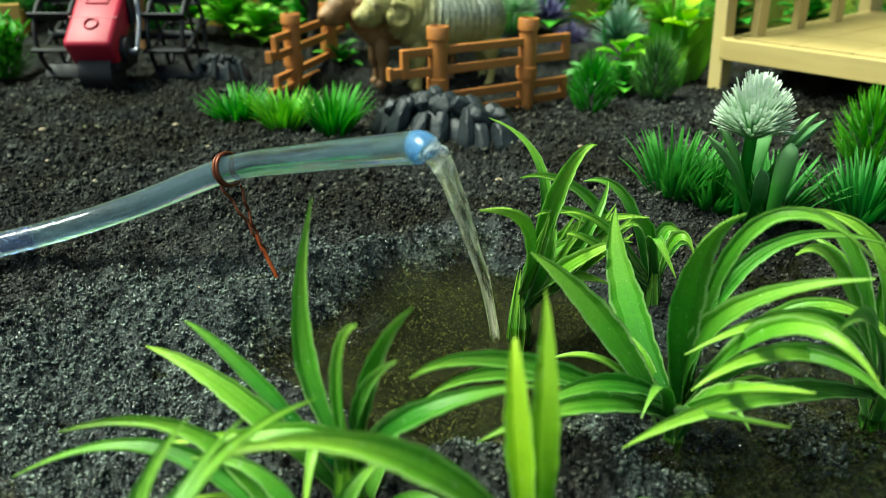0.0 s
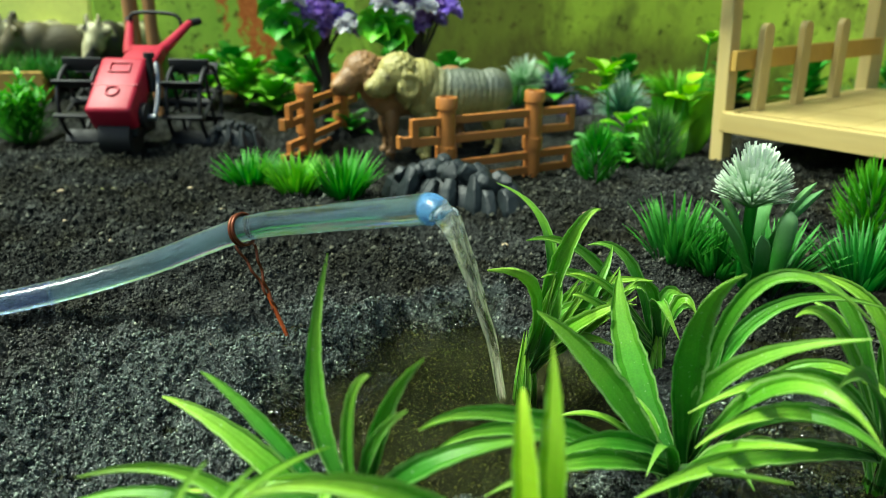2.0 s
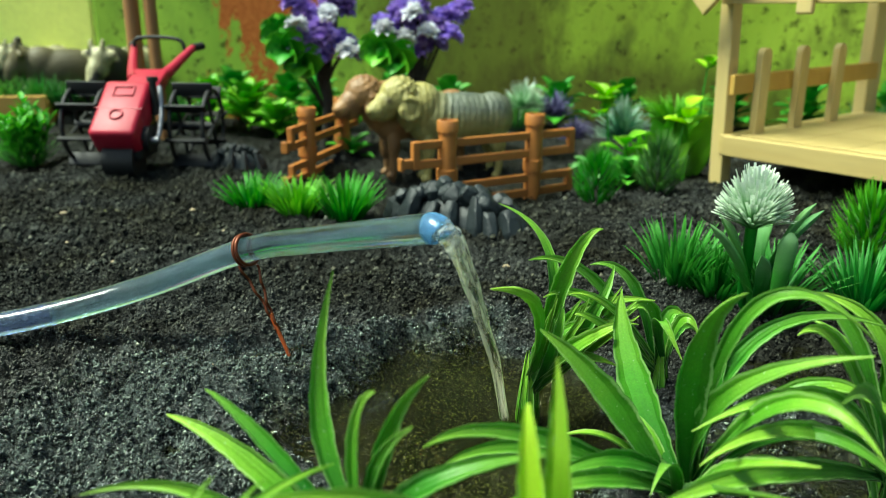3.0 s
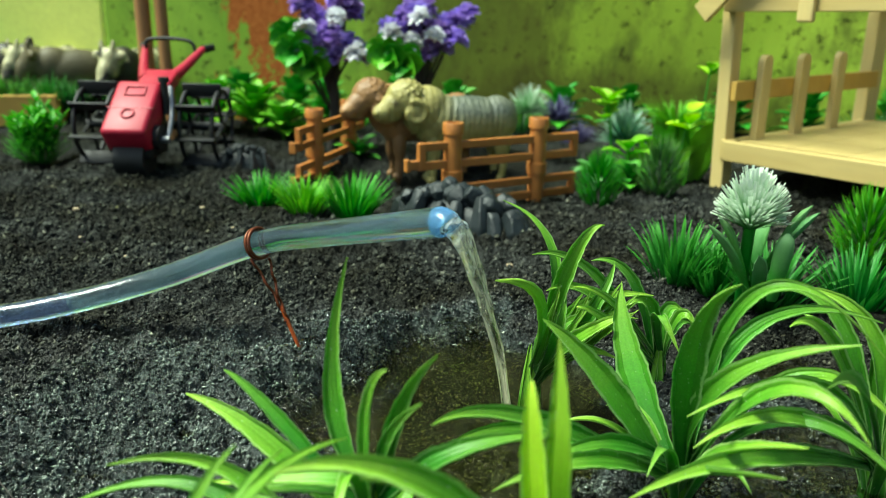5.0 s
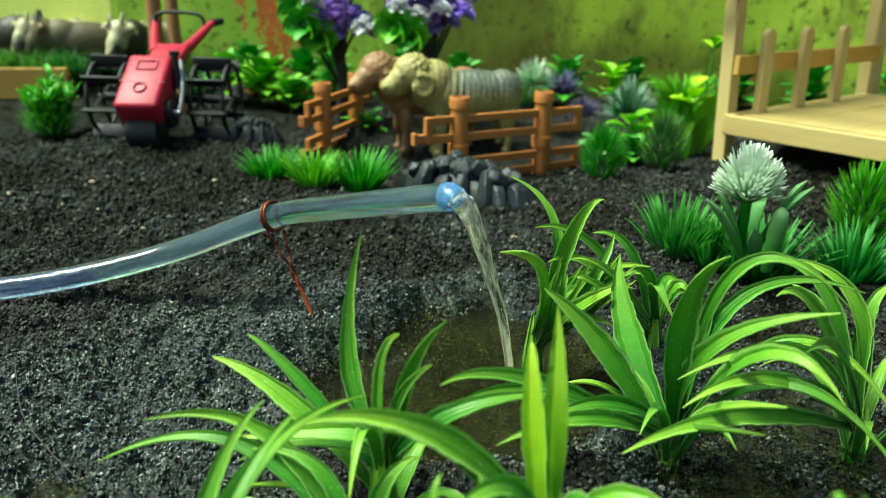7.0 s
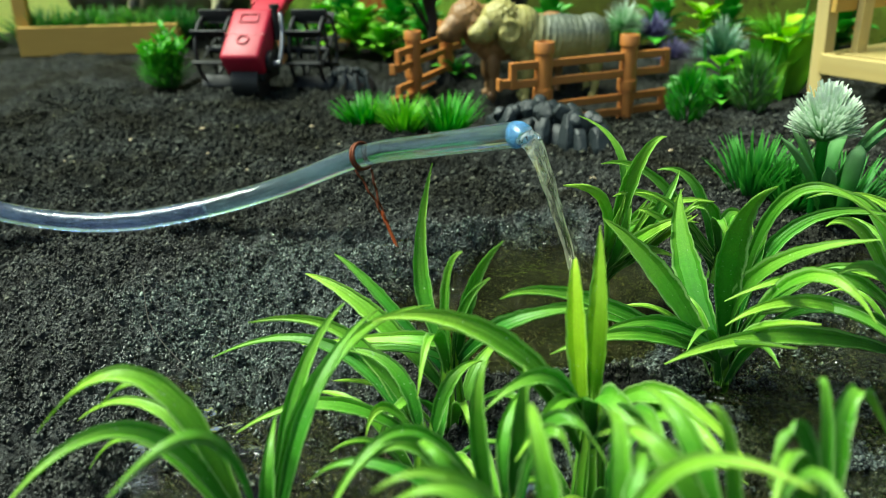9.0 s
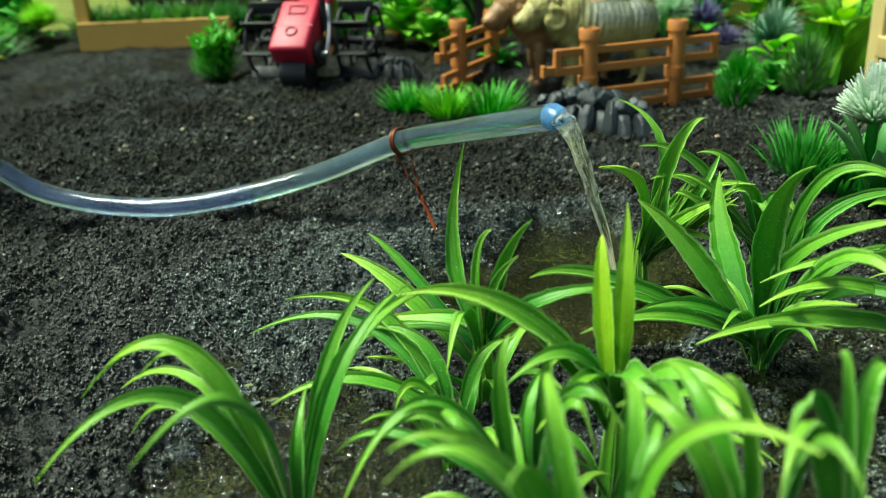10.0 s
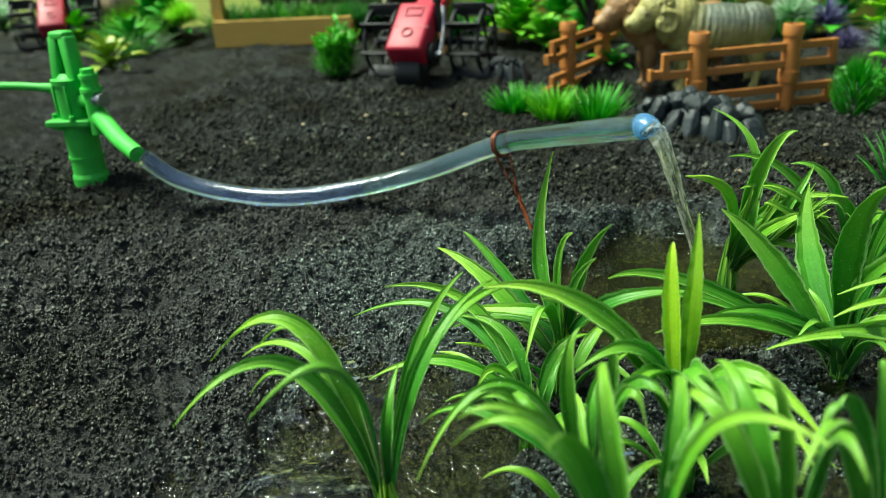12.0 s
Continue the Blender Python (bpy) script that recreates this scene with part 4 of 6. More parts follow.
def build_stream():
    """A frothy head at the mouth of the hose that parts into clear strands."""
    root = thing("water_stream", 0.0078, 0.2260, WATER_Z, 0, "clear water pouring from the hose into the puddle", "water")
    low = Vector((0.0078, 0.2260, WATER_Z))
    bm = bmesh.new()
    head = spline([Vector(p) - low for p in ((-0.0092, 0.2062, 0.0540), (-0.0074, 0.2052, 0.0528), (-0.0056, 0.2044, 0.0500), (-0.0042, 0.2043, 0.0460), (-0.0028, 0.2044, 0.0415))], 10)
    rings = tube(bm, head, lambda t: 0.0027 - 0.0005 * t - 0.0042 * max(0.0, t - 0.5), 28)
    for i, ring in enumerate(rings):
        c = sum((v.co for v in ring), Vector()) / len(ring)
        for k, v in enumerate(ring):
            v.co = c + (v.co - c) * (1 + 0.22 * noise.noise(Vector((math.cos(k * 0.2244) * 2, math.sin(k * 0.2244) * 2, i * 0.2))))
    bmesh.ops.recalc_face_normals(bm, faces=bm.faces)
    part("froth", bm, FROTH, root, "white frothy water at the mouth of the hose")
    line = spline([Vector(p) - low for p in ((-0.0062, 0.2046, 0.0520), (-0.0030, 0.2043, 0.0440), (-0.0006, 0.2050, 0.0370), (0.0014, 0.2066, 0.0300), (0.0047, 0.2118, 0.0175), (0.0078, 0.2260, -0.0046))], 16)
    bm = bmesh.new()
    rings = tube(bm, line, 1.0, 40, 0.0, False)
    for i, ring in enumerate(rings):
        t = i / (len(rings) - 1)
        c = sum((v.co for v in ring), Vector()) / len(ring)
        body = 0.00250 - 0.00080 * t
        for v in ring:
            d = (v.co - c).normalized()
            a = math.atan2(d.y, d.x)
            # two thick cords along the edges and a thin web between them, turning as it falls
            fold = a - 0.5 - 1.5 * t
            r = body * (0.62 + 0.34 * abs(math.cos(fold)) ** 1.5 + 0.10 * math.cos(3 * fold + 5 * t) + 0.05 * math.sin(26 * t + 2 * a))
            v.co = c + d * r
    bmesh.ops.recalc_face_normals(bm, faces=bm.faces)
    part("strand", bm, STREAM, root, "clear twisting rope of water")


def build_tie():
    root = thing("wire_tie", -0.0690, 0.2520, 0.0325, 0, "copper wire twisted round the hose and staked in the soil", "wire")
    axis = Vector((0.82, -0.45, 0.36)).normalized()
    s = axis.orthogonal().normalized()
    u = axis.cross(s)
    for shift in (-0.0007, 0.0007):
        ring = [axis * (shift + 0.0004 * math.sin(a)) + (s * math.cos(a) + u * math.sin(a)) * 0.0046 for a in (2 * math.pi * k / 28 for k in range(29))]
        bm = bmesh.new()
        tube(bm, ring, 0.00054, 8)
        part("loop", bm, COPPER, root)
    foot = Vector((0.0135, -0.0050, -0.0330))
    start = Vector((0.001, -0.002, -0.004))
    for ph in (0, math.pi):
        line = []
        for k in range(40):
            t = k / 39 * 0.66
            p = start + (foot - start) * t
            gape = max(0.0, 1 - t / 0.42)
            line.append(p + Vector((math.cos(ph), 0.3 * math.cos(ph), 0)) * (0.0021 * gape + 0.0004) + Vector((0, 0.0005 * math.sin(ph + t * 30), 0)))
        bm = bmesh.new()
        tube(bm, line, 0.00045, 8)
        part("strand", bm, COPPER, root)
    bm = bmesh.new()
    rod(bm, start + (foot - start) * 0.5, foot + (foot - start).normalized() * 0.004, 0.00065, 0.00055, 10)
    part("stake", bm, ORANGE_WIRE, root, "orange coated end of the wire")


def build_pump():
    root = thing("hand_pump", -0.2788, 0.250, 0.003, 0, "bright green plastic toy hand water pump standing in the soil", "water pump")
    root.scale = (0.90, 0.90, 0.92)
    bm = bmesh.new()
    for z0, z1, r0, r1 in ((-0.008, 0.002, 0.0092, 0.0092), (0.002, 0.004, 0.0092, 0.0084), (0.004, 0.012, 0.0084, 0.0082), (0.012, 0.013, 0.0088, 0.0088), (0.013, 0.029, 0.0082, 0.0086)):
        rod(bm, (0, 0, z0), (0, 0, z1), r0, r1, 28)
    part("casing", bm, PUMP_GREEN, root)
    bm = bmesh.new()
    box(bm, (0.024, 0.022, 0.0034), Matrix.Translation((0, 0, 0.0315)) @ pose(0, 0, 0, 0, 0, 18), 0.0008)
    box(bm, (0.018, 0.017, 0.0025), Matrix.Translation((0, 0, 0.0290)) @ pose(0, 0, 0, 0, 0, 18), 0.0006)
    part("flange", bm, PUMP_GREEN, root, smooth=False)
    for x, y in ((-0.009, -0.006), (0.006, -0.009), (0.009, 0.006)):
        bm = bmesh.new()
        rod(bm, (x, y, 0.033), (x, y, 0.0355), 0.0014, 0.0012, 8)
        part("bolt", bm, PUMP_GREEN, root)
    bm = bmesh.new()
    rod(bm, (0, 0, 0.033), (0.0, 0, 0.050), 0.0083, 0.0080, 24)
    rod(bm, (0, 0, 0.050), (0.0, 0, 0.0525), 0.0088, 0.0088, 24)
    rod(bm, (0, 0, 0.0525), (0.0, 0, 0.055), 0.006, 0.0035, 20)
    part("barrel", bm, PUMP_GREEN, root)
    for k in range(6):
        a = k * math.pi / 3
        bm = bmesh.new()
        box(bm, (0.0016, 0.0016, 0.016), Matrix.Translation((0.0083 * math.cos(a), 0.0083 * math.sin(a), 0.042)), 0.0003)
        part("rib", bm, PUMP_GREEN, root)
    for x in (-0.0052, 0.0052):
        bm = bmesh.new()
        box(bm, (0.0058, 0.0078, 0.029), Matrix.Translation((x * 0.92, 0.001, 0.0585)) @ pose(0, 0, 0, -4, -6 if x > 0 else 6, 0), 0.0012)
        part("yoke_arm", bm, PUMP_GREEN, root)
    bm = bmesh.new()
    box(bm, (0.0105, 0.0078, 0.0046), Matrix.Translation((0, 0.002, 0.0730)), 0.0012)
    box(bm, (0.012, 0.0012, 0.019), Matrix.Translation((0, 0.0045, 0.0625)), 0.0004)
    part("yoke_top", bm, PUMP_GREEN, root)
    bm = bmesh.new()
    rod(bm, (0, 0.001, 0.053), (0, 0.001, 0.0665), 0.0011, 0.0011, 10)
    rod(bm, (-0.003, 0.001, 0.0665), (0.003, 0.001, 0.0665), 0.0009, 0.0009, 8)
    part("piston_rod", bm, GREY_METAL, root, "grey metal piston rod")
    bm = bmesh.new()
    tube(bm, spline([(-0.004, -0.002, 0.0475), (-0.014, -0.004, 0.0482), (-0.030, -0.007, 0.0490), (-0.058, -0.012, 0.0490)], 8), lambda t: 0.0030 - 0.0010 * min(1, t * 2.5), 12)
    part("handle", bm, PUMP_GREEN, root)
    bm = bmesh.new()
    for z0, z1, r in ((0.026, 0.047, 0.0046), (0.047, 0.049, 0.0056), (0.049, 0.0535, 0.0042), (0.0535, 0.0555, 0.0048), (0.0555, 0.058, 0.0034)):
        rod(bm, (0.0165, -0.002, z0), (0.0165, -0.002, z1), r, r * 0.96, 18)
    rod(bm, (0.006, 0, 0.042), (0.017, -0.002, 0.042), 0.0042, 0.0042, 14)
    part("valve", bm, PUMP_GREEN, root)
    bm = bmesh.new()
    rod(bm, (0.0165, -0.002, 0.043), (0.0245, -0.003, 0.043), 0.0038, 0.0034, 14)
    part("valve_cap", bm, GREY_METAL, root, "grey valve cap")
    bm = bmesh.new()
    tube(bm, spline([(0.018, -0.002, 0.034), (0.026, -0.006, 0.0315), (0.042, -0.0150, 0.0272), (0.0590, -0.0226, 0.0232)], 8), lambda t: 0.0047 - 0.0008 * t, 18)
    part("spout", bm, PUMP_GREEN, root)


build_hose()
build_stream()
build_tie()
build_pump()


# ---- grass, bushes, flowers ----
def tuft(name, x, y, radius, height, count, mat, label, seed, lean=0.5, width=0.0011, category="grass", group="grass tufts", z=None):
    """A moulded tuft of stiff blades."""
    rng = random.Random(seed)
    bm = bmesh.new()
    for k in range(int(count * 1.25)):
        a, r = rng.uniform(0, 2 * math.pi), radius * math.sqrt(rng.random())
        b = Vector((0.55 * r * math.cos(a), 0.55 * r * math.sin(a), -0.003))
        h = 1.12 * height * rng.uniform(0.6, 1.05) * (1 - 0.25 * r / radius)
        out = Vector((math.cos(a), math.sin(a), 0)) * (r * 0.8 + height * lean * (r / radius) * rng.uniform(0.5, 1.1))
        tip = b + out + Vector((0, 0, h))
        mid = b + out * 0.3 + Vector((0, 0, h * 0.62))
        blade(bm, b, mid, tip, 1.5 * width * rng.uniform(0.8, 1.25), Vector((-math.sin(a), math.cos(a), 0)), 0.3, 4)
    ob = part(name, bm, mat)
    ob.matrix_world = pose(x, y, height_at(x, y) if z is None else z)
    return tagged(ob, label, category, group)


def dome(name, x, y, z, radius, count, mat, label, seed, width=0.0012, squash=1.0, category="plant", group="", low=-0.1, shape=None):
    """A pompom of short spikes that point outwards."""
    rng = random.Random(seed)
    bm = bmesh.new()
    for k in range(count):
        u, a = rng.uniform(low, 1), rng.uniform(0, 2 * math.pi)
        s = math.sqrt(max(0, 1 - u * u))
        d = Vector((s * math.cos(a), s * math.sin(a), u * squash))
        p = d * radius * 0.12
        q = d * radius * rng.uniform(0.82, 1.06) + Vector((0, 0, radius * 0.1))
        blade(bm, p, (p + q) / 2 + Vector((0, 0, radius * 0.06)), q, width, None, 0.2, 6 if shape else 4, 0, shape)
    ob = part(name, bm, mat)
    ob.matrix_world = pose(x, y, z)
    return tagged(ob, label, category, group) if label else ob


def brush(name, x, y, radius, height, count, mat, label, seed, width=0.0014, category="bush", group="spiky bushes", z=None):
    """An egg-shaped bush of short stiff needles that sweep upwards from a hidden stalk."""
    rng = random.Random(seed)
    bm = bmesh.new()
    for k in range(count):
        a, f = k * 2.4 + rng.uniform(-0.3, 0.3), (k + rng.random()) / count
        out = Vector((math.cos(a), math.sin(a), 0))
        ring = radius * math.sin(math.pi * (0.22 + 0.72 * f)) ** 0.8
        tip = out * ring * rng.uniform(0.82, 1.12) + Vector((0, 0, height * (0.22 + 0.80 * f) * rng.uniform(0.93, 1.07)))
        b = out * ring * 0.30 + Vector((0, 0, height * (0.72 * f - 0.06)))
        blade(bm, b, b.lerp(tip, 0.5) + out * ring * 0.16, tip, width * rng.uniform(0.8, 1.2), Vector((-math.sin(a), math.cos(a), 0)), 0.3, 4)
    ob = part(name, bm, mat)
    ob.matrix_world = pose(x, y, height_at(x, y) if z is None else z)
    return tagged(ob, label, category, group)


def leafy_bush(x, y, radius, height, stems, mat, label, seed, leaf=0.0062, lift=0.0):
    """A bush of upright shoots set all round with small pointed leaves."""
    rng = random.Random(seed)
    bm = bmesh.new()
    for k in range(stems):
        a, r = k * 2.4, radius * math.sqrt((k + 0.3) / stems)
        top = Vector((r * math.cos(a), r * math.sin(a), lift + (height - lift) * rng.uniform(0.62, 1.0) * (1.05 - 0.45 * r / radius)))
        foot = Vector((0.25 * top.x, 0.25 * top.y, -0.003))
        tube(bm, [foot, foot.lerp(top, 0.5) + Vector((0.1 * top.x, 0.1 * top.y, 0)), top], 0.0006, 5)
        for j in range(15):
            f = 0.30 + 0.70 * (j + 0.5) / 15
            p = foot.lerp(top, f)
            b = j * 2.4 + a
            d = Vector((math.cos(b), math.sin(b), rng.uniform(0.5, 1.3))).normalized() * leaf * rng.uniform(0.75, 1.2)
            blade(bm, p, p + d * 0.5 + Vector((0, 0, leaf * 0.12)), p + d, leaf * 0.46, None, 0.3, 3, 0, oval)
    ob = part("leafy_bush", bm, mat)
    ob.matrix_world = pose(x, y, height_at(x, y))
    return tagged(ob, label, "bush", "leafy bushes")


def rosette(x, y, z, leaves, length, width, mat, label, seed, rise=0.7, name="leafy_plant", group="leafy plants", shape=oval, stem=0.0):
    """A plant of broad leaves, each a part."""
    rng = random.Random(seed)
    root = thing(name, x, y, z, 0, label, "plant", group)
    bm = bmesh.new()
    rod(bm, (0, 0, -0.004), (0, 0, max(0.006, stem)), 0.0012, 0.0009, 8)
    part("stem", bm, mat, root)
    for k in range(leaves):
        a = k * 2.4 + rng.uniform(-0.3, 0.3)
        f = (k + 0.5) / leaves
        el = rise * (0.25 + 0.9 * f) + rng.uniform(-0.12, 0.12)
        l = length * rng.uniform(0.75, 1.1) * (1 - 0.25 * f)
        d = Vector((math.cos(a) * math.cos(el), math.sin(a) * math.cos(el), math.sin(el)))
        b = Vector((0, 0, stem * f)) + d * 0.001
        tip = b + d * l - Vector((0, 0, l * 0.18))
        mid = b + d * l * 0.55 + Vector((0, 0, l * 0.16))
        bm = bmesh.new()
        blade(bm, b, mid, tip, width * rng.uniform(0.8, 1.15), None, 0.25, 7, 0.0003, shape, 0.05, k)
        part("leaf", bm, mat, root)
    return root


def leaf_fan(x, y, count, length, width, mat, label, seed):
    """Broad upright leaves that open like a hand of cards."""
    rng = random.Random(seed)
    root = thing("leafy_plant", x, y, height_at(x, y), 0, label, "plant", "leafy plants")
    for k in range(count):
        a = -0.75 + 1.5 * (k + 0.5) / count + rng.uniform(-0.12, 0.12)
        l = length * rng.uniform(0.72, 1.05)
        tip = Vector((l * math.sin(a), rng.uniform(-0.012, 0.006), l * math.cos(a)))
        foot = Vector((0.004 * math.sin(a * 3), rng.uniform(-0.004, 0.004), -0.003))
        bm = bmesh.new()
        blade(bm, foot, tip * 0.55 + Vector((0, 0.004, 0.004)), tip, width * rng.uniform(0.8, 1.15), Vector((math.cos(a), rng.uniform(-0.5, 0.5), -math.sin(a))), 0.25, 9, 0.0003, lambda t: max(0.05, math.sin(math.pi * min(1, 0.16 + 0.84 * t)) ** 0.8), 0.04, k)
        part("leaf", bm, mat, root)
    return root


def sprig(x, y, z0, z1, lean, count, size, mat, label, seed):
    """A thin stalk with small rounded leaves near the top."""
    rng = random.Random(seed)
    root = thing("leafy_sprig", x, y, z0, 0, label, "plant", "leafy sprigs")
    h = z1 - z0
    line = spline([(0, 0, -0.003), (lean * 0.3, 0, h * 0.5), (lean, 0, h)], 6)
    bm = bmesh.new()
    tube(bm, line, lambda t: 0.0009 - 0.0004 * t, 8)
    part("stalk", bm, BROAD, root)
    for k in range(count):
        a = k * 2.4
        p = line[-1] - Vector((0, 0, rng.uniform(0, 0.45) * min(h, 0.03)))
        d = Vector((math.cos(a), math.sin(a), rng.uniform(0.1, 0.9))).normalized() * size * rng.uniform(0.8, 1.2)
        bm = bmesh.new()
        blade(bm, p, p + d * 0.5 + Vector((0, 0, size * 0.15)), p + d, size * 0.75, None, 0.3, 5, 0.0003, oval)
        part("leaf", bm, mat, root)
    return root


GREEN_TUFT = "bright green plastic grass tuft on the soil"
tuft("grass_tuft", -0.121, 0.428, 0.0155, 0.021, 90, GRASS, GREEN_TUFT, 1, 0.2, 0.0014)
tuft("grass_tuft", -0.094, 0.414, 0.014, 0.022, 90, GRASS, GREEN_TUFT, 2, 0.2, 0.0014)
tuft("grass_tuft", -0.068, 0.405, 0.014, 0.026, 100, GRASS, GREEN_TUFT, 3, 0.18, 0.0014)
tuft("grass_tuft", 0.0735, 0.317, 0.0130, 0.0265, 95, DEEP_GRASS, "deep green upright plastic grass tuft", 4, 0.2, 0.0015)
tuft("grass_tuft", 0.088, 0.316, 0.0125, 0.0270, 90, DEEP_GRASS, "deep green plastic grass round the white flower", 5, 0.35, 0.0014)
tuft("grass_tuft", 0.106, 0.309, 0.0135, 0.0265, 95, DEEP_GRASS, "deep green plastic grass round the white flower", 6, 0.4, 0.0014)
tuft("grass_tuft", 0.137, 0.306, 0.0140, 0.0270, 95, DEEP_GRASS, GREEN_TUFT, 7, 0.35, 0.0014)
brush("spiky_bush", 0.062, 0.461, 0.0150, 0.034, 210, GRASS, "green egg-shaped spiky plastic bush beside the fence", 8, 0.0016)
brush("spiky_bush", 0.098, 0.474, 0.0165, 0.036, 210, DARK_GRASS, "dark green spiky plastic bush with paler tips", 9, 0.0016)
brush("spiky_bush", 0.166, 0.366, 0.0170, 0.037, 260, GRASS, "yellow green egg-shaped spiky plastic bush by the house", 10, 0.0017)
tuft("grass_tuft", 0.172, 0.312, 0.013, 0.020, 80, GRASS, GREEN_TUFT, 11, 0.7, 0.0013)
brush("spiky_bush", -0.2905, 0.508, 0.0210, 0.026, 190, DEEP_GRASS, "green spiky plastic bush by the power tiller", 12, 0.0014)
leafy_bush(-0.2915, 0.510, 0.0170, 0.043, 18, TREE_LEAF, "lime green leafy shoots standing in the spiky bush", 56, 0.0088, 0.012)
tuft("spiky_bush", -0.575, 0.585, 0.03, 0.030, 130, DARK_GRASS, "dark green spiky plastic bush by the pen", 13, 0.6, 0.0014, "bush", "spiky bushes")
tuft("spiky_bush", -0.62, 0.640, 0.03, 0.034, 130, GRASS, "green spiky plastic bush by the pen", 14, 0.6, 0.0014, "bush", "spiky bushes")


def build_white_flower():
    root = thing("white_flower_plant", 0.094, 0.304, height_at(0.094, 0.304), 0, "white tipped pompom flower with frosted leaves and a bud", "flower")
    bm = bmesh.new()
    tube(bm, spline([(0, 0, -0.004), (-0.002, -0.005, 0.016), (-0.0040, -0.011, 0.036)], 6), 0.0020, 10)
    part("stem", bm, BROAD, root)
    head = dome("pompom", -0.0040, -0.011, 0.0315, 0.0132, 560, WHITE_SPIKE, "", 31, 0.00125, 1.55, low=0.16, shape=lambda t: (0.35 + 0.65 * t) * (1.0 if t < 0.85 else 0.7))
    head.parent = root
    head["label"] = "white tipped spiky flower head"
    def spoon(t):
        return max(0.05, (0.35 + 0.65 * math.sin(math.pi * min(1.0, 0.5 * t + 0.12)) ** 2) * (1.0 if t < 0.75 else math.sqrt(max(0.0, 1 - ((t - 0.75) / 0.25) ** 2))))
    foot = Vector((0.001, -0.006, 0.002))
    for tx, ty, tz, w in ((0.0150, -0.013, 0.0415, 0.0070), (0.0190, -0.010, 0.0385, 0.0055), (-0.0185, -0.013, 0.0335, 0.0060), (-0.0150, -0.010, 0.0365, 0.0045), (0.0100, 0.006, 0.0360, 0.0060), (-0.0060, -0.029, 0.0280, 0.0050), (-0.0100, -0.004, 0.0330, 0.0045)):
        tip = Vector((tx, ty, tz))
        bm = bmesh.new()
        blade(bm, foot, Vector((tx * 0.28, ty * 0.8, tz * 0.62)), tip, w, Vector((1, 0.15, 0)) if abs(tx) < 0.008 else None, 0.35, 10, 0.0009, spoon)
        part("leaf", bm, SILVER, root)
    bm = bmesh.new()
    rings = []
    for i in range(13):
        t = i / 12
        c = Vector((0.0050 + 0.001 * t, -0.016 - 0.003 * t, 0.008 + 0.0250 * t))
        rad = 0.0019 + 0.0014 * math.sin(min(1.0, t * 1.25) * math.pi / 2)
        if t > 0.75:
            rad *= math.sqrt(max(0.02, 1 - ((t - 0.75) / 0.25) ** 2))
        rings.append([bm.verts.new(c + Vector((rad * math.cos(a), 0.62 * rad * math.sin(a), 0))) for a in (2 * math.pi * k / 16 for k in range(16))])
    uv = bm.loops.layers.uv.verify()
    for i, (ra, rb) in enumerate(zip(rings, rings[1:])):
        for k in range(16):
            f = bm.faces.new((ra[k], ra[(k + 1) % 16], rb[(k + 1) % 16], rb[k]))
            for loop, v in zip(f.loops, (i, i, i + 1, i + 1)):
                loop[uv].uv = (0.5, v / 12)
    bm.faces.new(rings[-1])
    bmesh.ops.recalc_face_normals(bm, faces=bm.faces)
    part("bud", bm, SILVER, root, "closed frosted green bud")


build_white_flower()

# right-hand bed by the house
leaf_fan(0.127, 0.545, 9, 0.052, 0.0165, MID_LEAF, "tall upright green leaves by the wooden house post", 41)
leaf_fan(0.110, 0.532, 6, 0.044, 0.0090, LIME_LEAF, "upright lime leaf blades in front of the wall", 62)
dome("spiky_flower", 0.090, 0.556, 0.020, 0.0230, 230, FROSTED, "frosted pale green pompom plant", 42, 0.0022, 1.15, group="pompom flowers")
rosette(0.072, 0.530, 0.0, 13, 0.026, 0.011, SILVER, "low frosted blue green leaf plant", 43, 0.7)
rosette(0.088, 0.528, 0.006, 9, 0.021, 0.012, LIME_LEAF, "bright lime leaf plant with rounded leaves", 44, 0.5, stem=0.018)
rosette(0.086, 0.500, 0.0, 18, 0.020, 0.008, BROAD, "low leafy green plant between the spiky bushes", 63, 0.9, stem=0.010)
sprig(0.080, 0.540, 0.0, 0.051, -0.006, 10, 0.0145, SPRIG_LEAF, "lime green leafy sprig against the wall", 45)
sprig(0.120, 0.530, 0.0, 0.046, 0.005, 5, 0.014, SPRIG_LEAF, "lime green leafy sprig against the wall", 46)
sprig(0.139, 0.560, 0.0, 0.071, 0.003, 4, 0.012, SPRIG_LEAF, "tall lime green leafy sprig beside the house post", 47)
dome("spiky_flower", 0.0265, 0.600, 0.033, 0.020, 200, WHITE_SPIKE, "white spiky pompom flower behind the sheep", 48, 0.0016, group="pompom flowers")
dome("spiky_flower", 0.048, 0.605, 0.028, 0.018, 170, PURPLE_SPIKE, "dark purple spiky pompom flower behind the fence", 49, 0.0016, group="pompom flowers")
dome("spiky_flower", 0.062, 0.575, 0.016, 0.015, 150, PURPLE_SPIKE, "dark purple spiky pompom flower behind the fence", 50, 0.0016, group="pompom flowers")

